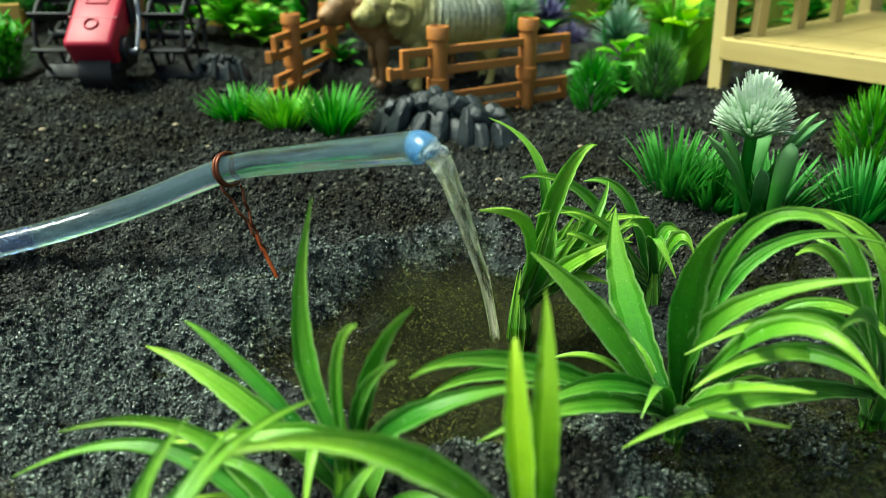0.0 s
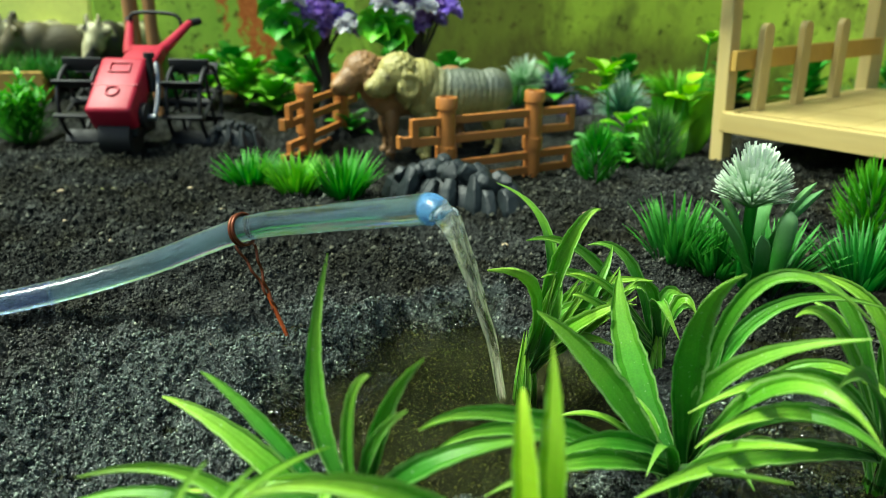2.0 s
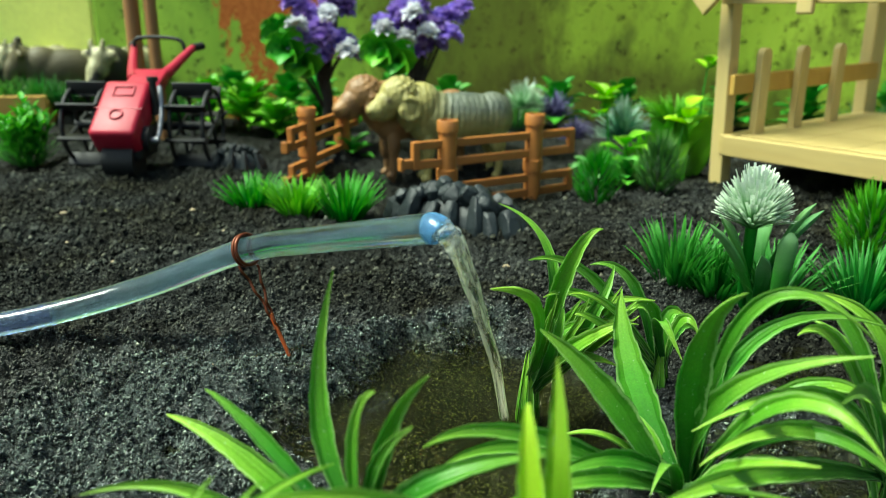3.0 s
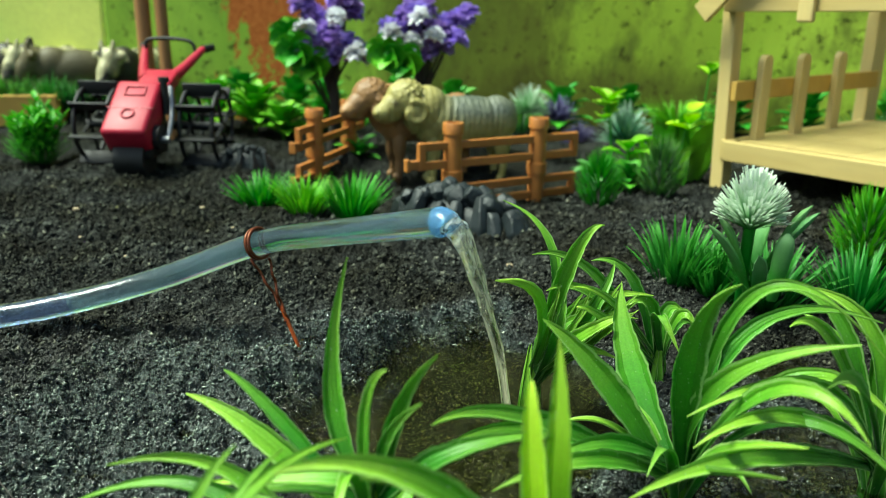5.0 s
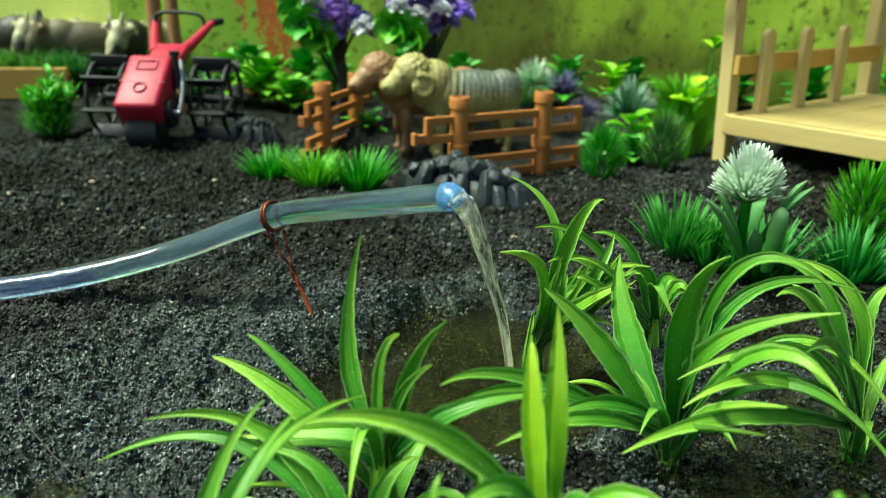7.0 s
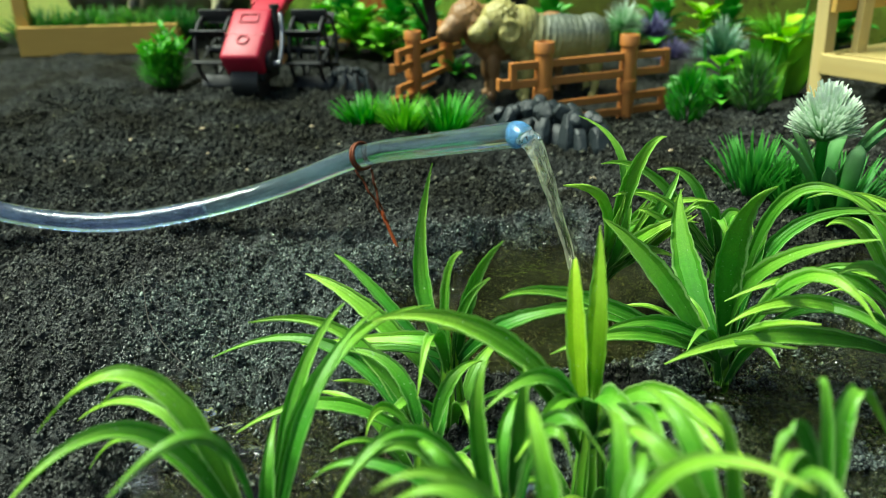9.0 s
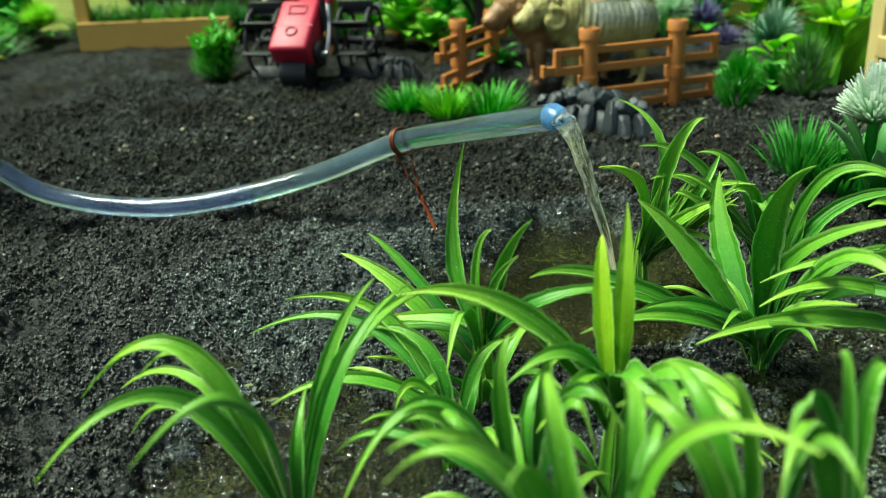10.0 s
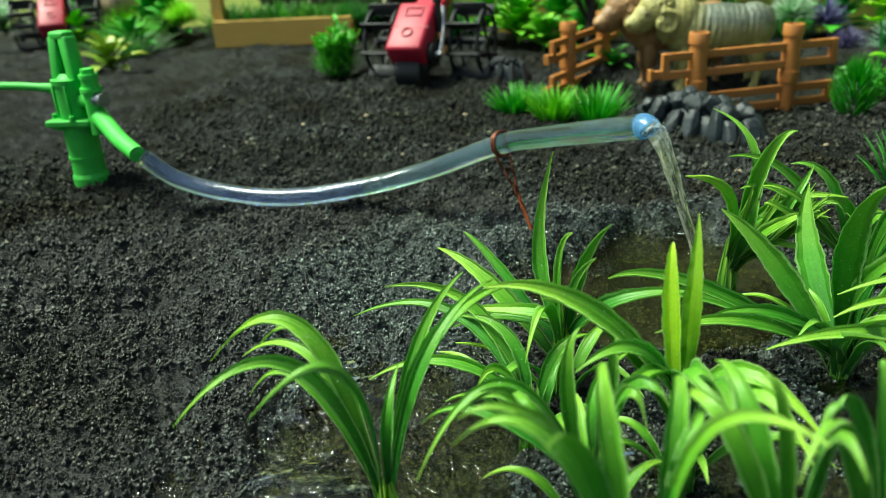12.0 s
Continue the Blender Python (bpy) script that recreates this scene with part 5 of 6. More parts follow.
# a hedge of mixed plants along the foot of the wall
hedge = random.Random(33)
for k in range(15):
    hx = -0.335 + 0.05 * k + hedge.uniform(-0.012, 0.012)
    hy = 0.735 + hedge.uniform(-0.02, 0.012)
    if k % 3 == 1:
        tuft("spiky_bush", hx, hy, 0.022, 0.034, 110, (GRASS, DARK_GRASS)[k % 2], "spiky plastic bush along the foot of the wall", 300 + k, 0.6, 0.0016, "bush", "spiky bushes")
    else:
        rosette(hx, hy, 0.004, 24, 0.034, 0.014, (BROAD, TREE_LEAF, BROAD)[k % 3], "leafy green plant along the foot of the wall", 320 + k, 0.95, stem=0.024)
for k in range(12):
    hx = -0.86 + 0.045 * k + hedge.uniform(-0.012, 0.012)
    hy = 0.700 + hedge.uniform(-0.03, 0.03) if hx < -0.53 else 0.752
    if k % 3 == 1:
        tuft("spiky_bush", hx, hy, 0.026, 0.040, 120, (GRASS, DARK_GRASS)[k % 2], "spiky plastic bush along the foot of the wall", 400 + k, 0.6, 0.0018, "bush", "spiky bushes")
    else:
        rosette(hx, hy, 0.004, 24, 0.040, 0.016, (BROAD, TREE_LEAF, BROAD)[k % 3], "leafy green plant along the foot of the wall", 420 + k, 0.95, stem=0.03)
# bed between tiller and fence
rosette(-0.196, 0.668, 0.006, 34, 0.040, 0.012, MID_LEAF, "leafy green plant behind the rocks", 51, 0.95, stem=0.02)
rosette(-0.165, 0.640, 0.004, 26, 0.030, 0.011, MID_LEAF, "leafy green plant behind the rocks", 52, 0.9, stem=0.014)
rosette(-0.235, 0.690, 0.006, 26, 0.036, 0.012, MID_LEAF, "lime green leafy plant against the wall", 53, 1.0, stem=0.02)
rosette(-0.140, 0.690, 0.006, 24, 0.034, 0.013, BROAD, "leafy green plant against the wall", 54, 0.9, stem=0.022)
rosette(-0.092, 0.560, 0.0, 10, 0.022, 0.009, BROAD, "leafy green plant inside the fence", 55, 0.8, stem=0.01)
rosette(-0.517, 0.505, 0.0, 16, 0.036, 0.012, YELLOW_LEAF, "yellow green leafy plant near the pump", 57, 0.9, stem=0.016)
dome("spiky_flower", -0.548, 0.640, 0.024, 0.024, 200, LIME_LEAF, "bright lime round bush beside the pen", 58, 0.003, group="round bushes")
rosette(-0.590, 0.610, 0.0, 14, 0.036, 0.012, BROAD, "leafy green plant beside the pen", 59, 0.9, stem=0.02)
rosette(-0.680, 0.620, 0.0, 14, 0.040, 0.014, LIME_LEAF, "lime green leafy plant by the logs", 60, 0.9, stem=0.02)


def blossom(root, c, size, mat, rng, label):
    bm = bmesh.new()
    for k in range(30):
        u, a = rng.uniform(-0.6, 1), k * 2.4
        s = math.sqrt(max(0, 1 - u * u))
        d = Vector((s * math.cos(a), s * math.sin(a) - 0.2, u))
        blade(bm, c, c + d * size * 0.6 + Vector((0, 0, size * 0.2)), c + d * size, size * 0.72, None, 0.5, 4, 0, oval)
    part("blossom", bm, mat, root, label)


def flower_tree(x, y, height, seed, spread, label, whites, fans):
    """whites: white roses, fans: sprays of round leaves, both in mm from the foot of the trunk."""
    rng = random.Random(seed)
    root = thing("flowering_tree", x, y, 0, 0, label, "tree", "flowering trees")
    bm = bmesh.new()
    tube(bm, spline([(0, 0, -0.004), (0.003, 0, height * 0.35), (0, 0.002, height * 0.7)], 8), lambda t: 0.0048 - 0.0015 * t, 10, 0.1)
    part("trunk", bm, BARK, root)
    heads = []
    for k in range(9):
        a = k * 2.4
        r = spread * math.sqrt((k + 0.4) / 9)
        heads.append(Vector((r * math.cos(a), 0.5 * r * math.sin(a), height * rng.uniform(0.86, 1.22))))
    for h in heads:
        bm = bmesh.new()
        tube(bm, spline([(0, 0, height * 0.45), (h.x * 0.4, h.y * 0.4, height * 0.7), h], 6), 0.0012, 8)
        part("limb", bm, BARK, root)
    for h in heads:
        for j in range(3):
            c = h + Vector((rng.uniform(-0.008, 0.008), rng.uniform(-0.008, 0.006), rng.uniform(-0.006, 0.008)))
            blossom(root, c, 0.0105, PURPLE, rng, "purple blossom")
    for w in whites:
        blossom(root, Vector(w) / 1000, 0.0088, WHITE_PETAL, rng, "white blossom")
    for f in fans:
        f = Vector(f) / 1000
        bm = bmesh.new()
        tube(bm, spline([(0, 0, height * 0.35), f * 0.6 + Vector((0, 0, height * 0.15)), f], 6), 0.001, 8)
        part("twig", bm, BARK, root)
        for k in range(7):
            a = k * 0.9
            d = Vector((math.cos(a), math.sin(a) * 0.5 - 0.5, 0.75 * math.sin(a) + 0.15)).normalized()
            bm = bmesh.new()
            blade(bm, f, f + d * 0.008 + Vector((0, -0.003, 0.003)), f + d * 0.0165, 0.0165, Vector((0, 1, 0)).cross(d) + Vector((0, 0.3, 0)), 0.35, 6, 0.0003, oval)
            part("leaf", bm, TREE_LEAF, root)
    return root


flower_tree(-0.118, 0.600, 0.084, 71, 0.020, "small tree with purple and white fabric blossoms", ((9, -22, 95), (-12, -22, 88), (24, -28, 73)), ((-20, -20, 71), (-9, -17, 62), (-26, -10, 80)))
flower_tree(-0.052, 0.615, 0.086, 72, 0.026, "small tree with purple and white fabric blossoms", ((-19, -36, 86), (-5, -32, 80), (0, -32, 97), (10, -25, 84)), ((-22, -36, 71), (-10, -36, 66)))


# ---- rocks ----
def rock_cluster(x, y, length, depth, height, ribs, seed, label, turn=0.0):
    """A moulded ridge of long upright stones that lean against one another."""
    rng = random.Random(seed)
    root = thing("rock_cluster", x, y, height_at(x, y) - 0.002, turn, label, "rocks", "rock clusters")
    stones = []
    for k in range(ribs):
        a = 2 * math.pi * (k + rng.uniform(-0.25, 0.25)) / ribs
        foot = Vector((length * math.cos(a), depth * math.sin(a), 0))
        rise = height * rng.uniform(0.62, 0.92) * (0.72 + 0.28 * abs(math.sin(a)))
        stones.append((foot, Vector((foot.x * 0.80, foot.y * 0.50, rise)), length * rng.uniform(0.125, 0.17)))
    for k in range(ribs):
        f = -1 + 2 * (k + 0.5) / ribs
        c = Vector((0.74 * length * f, rng.uniform(-0.45, 0.45) * depth, height * (0.58 + 0.22 * (1 - f * f))))
        d = Vector((rng.uniform(-0.5, 0.5), rng.uniform(-0.7, 0.2), rng.uniform(0.15, 0.6))).normalized() * length * rng.uniform(0.12, 0.2)
        stones.append((c - d, c + d, length * rng.uniform(0.13, 0.18)))
    for a, b, w in stones:
        axis = (b - a).normalized()
        s = axis.orthogonal().normalized()
        u = axis.cross(s)
        bm = bmesh.new()
        for f, r in ((0.0, 0.85), (0.25, 1.0), (0.7, 0.95), (1.0, 0.6)):
            for j in range(6):
                t = j * math.pi / 3 + rng.uniform(-0.35, 0.35)
                rr = w * r * rng.uniform(0.78, 1.1)
                bm.verts.new(a + (b - a) * (f + rng.uniform(-0.06, 0.06)) + (s * math.cos(t) + u * math.sin(t)) * rr)
        bmesh.ops.convex_hull(bm, input=bm.verts)
        bmesh.ops.delete(bm, geom=[v for v in bm.verts if not v.link_faces], context="VERTS")
        bmesh.ops.bevel(bm, geom=list(bm.edges), offset=0.0005, segments=1, affect="EDGES", clamp_overlap=True)
        part("rock", bm, ROCK, root, smooth=False)
    bm = bmesh.new()
    ball(bm, (0, 0, 0), (length * 0.86, depth * 0.8, height * 0.72), None, 3)
    part("core", bm, ROCK, root)
    return root


rock_cluster(-0.0135, 0.4035, 0.037, 0.0140, 0.0215, 17, 81, "dark slate grey moulded rocks in front of the fence", -27)
rock_cluster(-0.156, 0.512, 0.0175, 0.011, 0.0185, 11, 82, "dark slate grey moulded rocks beside the tiller", 5)


# ---- fences ----
def fence(x, y, rz, span, height, label, tail_a, tail_b):
    root = thing("toy_fence", x, y, height_at(x, y) - 0.0015, rz, label, "fence", "toy fences")
    for px in (0.0, span):
        bm = bmesh.new()
        prof = [(0.0, -0.006, 0.0046), (0, 0.0, 0.0046), (0, height * 0.33, 0.0047), (0, height * 0.335, 0.0057), (0, height * 0.46, 0.0058), (0, height * 0.465, 0.0050),
                (0, height * 0.87, 0.0049), (0, height * 0.875, 0.0057), (0, height * 0.99, 0.0058), (0, height, 0.0055), (0, height * 1.001, 0.0040), (0, height * 0.90, 0.0036)]
        rings = []
        for _, z, r in prof:
            rings.append([bm.verts.new((px + r * math.cos(2 * math.pi * k / 22), r * math.sin(2 * math.pi * k / 22), z)) for k in range(22)])
        for ra, rb in zip(rings, rings[1:]):
            for k in range(22):
                bm.faces.new((ra[k], ra[(k + 1) % 22], rb[(k + 1) % 22], rb[k]))
        bm.faces.new(rings[0][::-1])
        bm.faces.new(rings[-1])
        part("post", bm, FENCE_PLASTIC, root)
    for f in (0.75, 0.54, 0.25, 0.07):
        bm = bmesh.new()
        cut = 0.002 if f in (0.54, 0.07) else 0.0
        box(bm, (span + tail_a + tail_b - cut, 0.0030, 0.0044), Matrix.Translation(((span + tail_b - tail_a) / 2, -0.0005, height * f)), 0.0006)
        part("rail", bm, FENCE_PLASTIC, root, smooth=False)
    for px in (-tail_a, span + tail_b):
        for f0, f1 in ((0.54, 0.75), (0.07, 0.25)):
            bm = bmesh.new()
            box(bm, (0.0042, 0.0036, height * (f1 - f0) + 0.0046), Matrix.Translation((px, -0.0005, height * (f0 + f1) / 2)), 0.0007)
            part("end_bar", bm, FENCE_PLASTIC, root, smooth=False)
    for f in (0.56, 0.10):
        bm = bmesh.new()
        box(bm, (0.0075, 0.0030, 0.0050), Matrix.Translation((-tail_a - 0.0050, -0.0005, height * f)), 0.0007)
        box(bm, (0.0022, 0.0042, 0.0068), Matrix.Translation((-tail_a - 0.0085, -0.0005, height * f)), 0.0006)
        part("joining_peg", bm, FENCE_PLASTIC, root, smooth=False)
    return root


fence(-0.0199, 0.4440, 35.7, 0.0583, 0.0480, "orange-brown plastic toy fence in front of the sheep", 0.020, 0.027)
fence(-0.1085, 0.5030, math.degrees(math.atan2(0.062, 0.012)), 0.058, 0.0440, "orange-brown plastic toy fence standing at an angle", 0.024, 0.024)


# ---- figurines: plain moulded shapes ----
def figurine(name, x, y, rz, blobs, mat, label, scale=1.0, voxel=0.0009):
    bm = bmesh.new()
    for c, size, ry in blobs:
        ball(bm, Vector(c) * scale, [s * scale for s in size], pose(0, 0, 0, 0, ry, 0), 3)
    ob = part(name, bm, mat)
    ob.matrix_world = pose(x, y, height_at(x, y) - 0.001, 0, 0, rz)
    mod = ob.modifiers.new("blend", "REMESH")
    mod.mode, mod.voxel_size, mod.use_smooth_shade = "VOXEL", voxel, True
    sm = ob.modifiers.new("soften", "SMOOTH")
    sm.factor, sm.iterations = 0.5, 3
    return tagged(ob, label, "figurine", "animal figurines")


SHEEP = [((0.007, 0, 0.0405), (0.0315, 0.0145, 0.0165), 2), ((-0.012, 0, 0.0410), (0.018, 0.0138, 0.0165), 0), ((0.026, 0, 0.0410), (0.0150, 0.0130, 0.0160), 0),
         ((-0.023, -0.001, 0.0475), (0.0160, 0.0128, 0.0165), 32), ((-0.018, 0, 0.0375), (0.0125, 0.0115, 0.0125), 30)]
# skull, long face and muzzle, turned a little to the side
SHEEP += [((-0.0370, -0.003, 0.0555), (0.0125, 0.0112, 0.0122), 0), ((-0.0450, -0.0045, 0.0510), (0.0110, 0.0078, 0.0082), -38),
          ((-0.0520, -0.0060, 0.0468), (0.0062, 0.0060, 0.0062), -20), ((-0.0460, -0.0050, 0.0450), (0.0080, 0.0052, 0.0048), -15), ((-0.0560, -0.0070, 0.0472), (0.0026, 0.0046, 0.0030), 0),
          ((-0.0450, -0.0112, 0.0535), (0.0016, 0.0012, 0.0012), 0), ((-0.0450, 0.0030, 0.0545), (0.0016, 0.0012, 0.0012), 0)]
# curled horns
for side in (-1, 1):
    for k in range(20):
        a, r = 1.9 - k * 0.26, 0.0068 - 0.00008 * k
        SHEEP.append(((-0.0325 + r * math.cos(a), -0.003 + side * 0.0112, 0.0480 + r * math.sin(a)), (0.0021, 0.0019, 0.0021), 0))
    SHEEP.append(((-0.0325, -0.003 + side * 0.0105, 0.0480), (0.0066, 0.0020, 0.0066), 0))
# deep rolls of fleece round the neck and barrel
for k in range(13):
    f = k / 12
    cx, cz = -0.0255 + 0.057 * f, 0.0450 - 0.0045 * min(1, 2.5 * f)
    SHEEP.append(((cx, 0, cz), (0.0015, 0.0149 - 0.004 * abs(f - 0.45), 0.0172 - 0.005 * abs(f - 0.5)), 24 * (1 - f) ** 2))
SHEEP += [((-0.018, -0.0066, 0.025), (0.0046, 0.0040, 0.014), 0), ((-0.018, 0.0066, 0.025), (0.0046, 0.0040, 0.014), 6), ((-0.0185, -0.0068, 0.010), (0.0026, 0.0024, 0.013), 0),
          ((-0.0175, 0.0068, 0.010), (0.0026, 0.0024, 0.013), 0), ((-0.0195, -0.0068, 0.0025), (0.0036, 0.0030, 0.0030), 0), ((-0.0185, 0.0068, 0.0025), (0.0036, 0.0030, 0.0030), 0),
          ((0.028, -0.0066, 0.029), (0.0064, 0.0044, 0.014), -8), ((0.028, 0.0066, 0.029), (0.0064, 0.0044, 0.014), 4), ((0.0300, -0.0068, 0.011), (0.0027, 0.0025, 0.013), 8),
          ((0.0285, 0.0068, 0.011), (0.0027, 0.0025, 0.013), 0), ((0.0285, -0.0068, 0.0025), (0.0036, 0.0030, 0.0030), 0), ((0.0275, 0.0068, 0.0025), (0.0036, 0.0030, 0.0030), 0), ((0.038, 0, 0.044), (0.003, 0.003, 0.010), -12)]
# tight curls on the crown
for k in range(48):
    a, u = k * 2.4, 0.05 + 0.95 * (k + 0.5) / 48
    w = math.sqrt(1 - u * u)
    SHEEP.append(((-0.0360 + 0.0122 * w * math.cos(a), -0.003 + 0.0110 * w * math.sin(a), 0.0560 + 0.0116 * u), (0.0011, 0.0011, 0.0010), 0))
figurine("sheep_figurine", -0.021, 0.531, 20, SHEEP, CREAM, "cream plastic ram figurine with curled horns and a greyish ribbed fleece", 0.98, 0.0007)
figurine("sheep_figurine", -0.0455, 0.537, 27, SHEEP, BROWN_FIG, "brown plastic ram figurine standing behind the fence", 0.97, 0.0007)
COW = [((0, 0, 0.044), (0.036, 0.018, 0.0205), 0), ((-0.022, 0, 0.048), (0.018, 0.014, 0.019), 0), ((0.024, 0, 0.047), (0.016, 0.016, 0.018), 0), ((-0.037, 0, 0.053), (0.012, 0.0095, 0.014), -25), ((-0.046, 0, 0.047), (0.0085, 0.0075, 0.013), 25), ((-0.051, 0, 0.039), (0.0062, 0.0062, 0.0075), 10),
       ((-0.024, -0.009, 0.018), (0.005, 0.004, 0.022), 0), ((-0.024, 0.009, 0.018), (0.005, 0.004, 0.022), 0), ((0.026, -0.009, 0.018), (0.006, 0.004, 0.022), 0), ((0.026, 0.009, 0.018), (0.006, 0.004, 0.022), 0),
       ((-0.040, -0.011, 0.060), (0.0028, 0.0065, 0.0042), 0), ((-0.040, 0.011, 0.060), (0.0028, 0.0065, 0.0042), 0), ((-0.042, -0.0055, 0.067), (0.0022, 0.0022, 0.0070), 10), ((-0.042, 0.0055, 0.067), (0.0022, 0.0022, 0.0070), 10)]
figurine("cow_figurine", -0.378, 0.733, 38, COW, COW_GREY, "olive beige plastic cow figurine in the wooden pen", 0.98, 0.0018)
figurine("cow_figurine", -0.462, 0.720, 200, COW, COW_DARK, "dark plastic cow figurine in the wooden pen", 1.0, 0.0018)
figurine("cow_figurine", -0.412, 0.745, 75, COW, COW_BLOTCH, "cream and black blotched plastic cow figurine in the wooden pen", 0.95, 0.0018)
figurine("cow_figurine", -0.320, 0.730, 80, COW, COW_BLOTCH, "cream and black blotched plastic cow figurine behind the tiller", 1.02, 0.0018)


# ---- power tiller ----
def tiller(x, y, rz, label):
    root = thing("power_tiller", x, y, height_at(x, y), rz, label, "toy tiller", "power tillers")
    tilt = pose(0, 0, 0, 38, 0, 0)
    bm = bmesh.new()
    box(bm, (0.0265, 0.043, 0.018), Matrix.Translation((0, 0.002, 0.0340)) @ tilt, 0.0026)
    hood = part("hood", bm, RED, root, "glossy red engine hood")
    bm = bmesh.new()
    top = Matrix.Translation((0, 0.002, 0.0340)) @ tilt
    for sx, sy, cx, cy in ((0.0125, 0.0012, 0, 0.0155), (0.0125, 0.0012, 0, 0.0085), (0.0012, 0.007, -0.0058, 0.012), (0.0012, 0.007, 0.0058, 0.012)):
        box(bm, (sx, sy, 0.0012), top @ Matrix.Translation((cx, cy, 0.0093)), 0.0003)
    part("hood_panel", bm, RED, hood)
    bm = bmesh.new()
    ring = [top @ Vector((0.0036 * math.cos(a), -0.007 + 0.0036 * math.sin(a), 0.0094)) for a in (2 * math.pi * k / 24 for k in range(25))]
    tube(bm, ring, 0.0007, 8)
    part("filler_cap", bm, RED, hood)
    bm = bmesh.new()
    box(bm, (0.0268, 0.0006, 0.0184), top @ Matrix.Translation((0, -0.002, 0)), 0.0)
    part("hood_seam", bm, RED, hood)
    bm = bmesh.new()
    box(bm, (0.024, 0.030, 0.020), Matrix.Translation((0.001, 0.004, 0.020)), 0.002)
    box(bm, (0.017, 0.022, 0.012), Matrix.Translation((0, 0.020, 0.030)), 0.002)
    part("engine_block", bm, BLACK, root)
    bm = bmesh.new()
    rod(bm, (-0.009, -0.004, 0.010), (0.009, -0.004, 0.010), 0.0115, 0.0115, 30)
    part("front_wheel", bm, BLACK, root)
    bm = bmesh.new()
    rod(bm, (0.0125, -0.002, 0.022), (0.0165, -0.002, 0.022), 0.0075, 0.0075, 24)
    part("flywheel", bm, BLACK, root)
    bm = bmesh.new()
    rod(bm, (0.0165, -0.002, 0.021), (0.021, -0.002, 0.021), 0.0022, 0.0022, 12)
    part("hub", bm, GREY_METAL, root, "grey metal hub")
    bm = bmesh.new()
    tube(bm, spline([(0.019, 0.0, 0.020), (0.019, 0.010, 0.034), (0.016, 0.02, 0.050)], 6), 0.0016, 8)
    part("lever", bm, GREY_METAL, root, "grey gear lever")
    bm = bmesh.new()
    rod(bm, (0.015, 0.012, 0.034), (0.015, 0.012, 0.0535), 0.0020, 0.0020, 10)
    rod(bm, (0.015, 0.012, 0.0535), (0.015, 0.012, 0.0565), 0.0032, 0.0032, 10)
    part("exhaust", bm, BLACK, root)
    bm = bmesh.new()
    box(bm, (0.021, 0.030, 0.008), Matrix.Translation((0.004, 0.030, 0.0500)) @ pose(0, 0, 0, 20, 0, 0), 0.0015)
    part("handle_base", bm, RED, root)
    for side in (-1, 1):
        bm = bmesh.new()
        tube(bm, spline([(0.002 + side * 0.007, 0.036, 0.052), (0.001 + side * 0.012, 0.050, 0.0575), (0.0005 + side * 0.0195, 0.076, 0.0700)], 6), lambda t: 0.0046 - 0.0022 * t, 10)
        arm = part("handlebar", bm, RED, root)
        bm = bmesh.new()
        e = Vector((0.0005 + side * 0.0195, 0.076, 0.0700))
        rod(bm, e, e + Vector((side * 0.004, 0.008, 0.001)), 0.0026, 0.0026, 10)
        part("grip", bm, BLACK, arm)
    bm = bmesh.new()
    tube(bm, spline([(-0.0180, 0.072, 0.0675), (-0.0140, 0.072, 0.0760), (0.0115, 0.072, 0.0755), (0.0165, 0.072, 0.0675)], 6), 0.0012, 8)
    part("cross_bar", bm, BLACK, root)
    for cx in (-0.0325, 0.0325):
        wheel = new("cage_wheel")
        wheel.empty_display_size = 0.01
        wheel.parent = root
        wheel.matrix_local = pose(cx, 0.034, 0.0245)
        for ox in (-0.0100, 0.0100):
            bm = bmesh.new()
            tube(bm, [Vector((ox, 0.0225 * math.cos(a), 0.0225 * math.sin(a))) for a in (2 * math.pi * k / 32 for k in range(33))], 0.0014, 8)
            for k in range(4):
                a = k * math.pi / 2 + 0.4
                rod(bm, (ox, 0, 0), (ox, 0.0225 * math.cos(a), 0.0225 * math.sin(a)), 0.0012, 0.0012, 6)
            part("rim", bm, BLACK, wheel)
        for k in range(8):
            a = k * math.pi / 4 + 0.2
            bm = bmesh.new()
            box(bm, (0.0245, 0.0016, 0.0085), pose(0, 0, 0, math.degrees(a), 0, 0) @ Matrix.Translation((0, 0, 0.0235)), 0.0004)
            part("paddle", bm, BLACK, wheel)
    bm = bmesh.new()
    rod(bm, (-0.044, 0.034, 0.0245), (0.044, 0.034, 0.0245), 0.0028, 0.0028, 12)
    part("axle", bm, BLACK, root)
    return root


first = tiller(-0.2125, 0.482, 3, "red toy power tiller with black cage wheels")
second = copy_thing(first, pose(-0.690, 0.606, 0, 0, 0, 40))
tagged(second, "red toy power tiller parked near the logs")


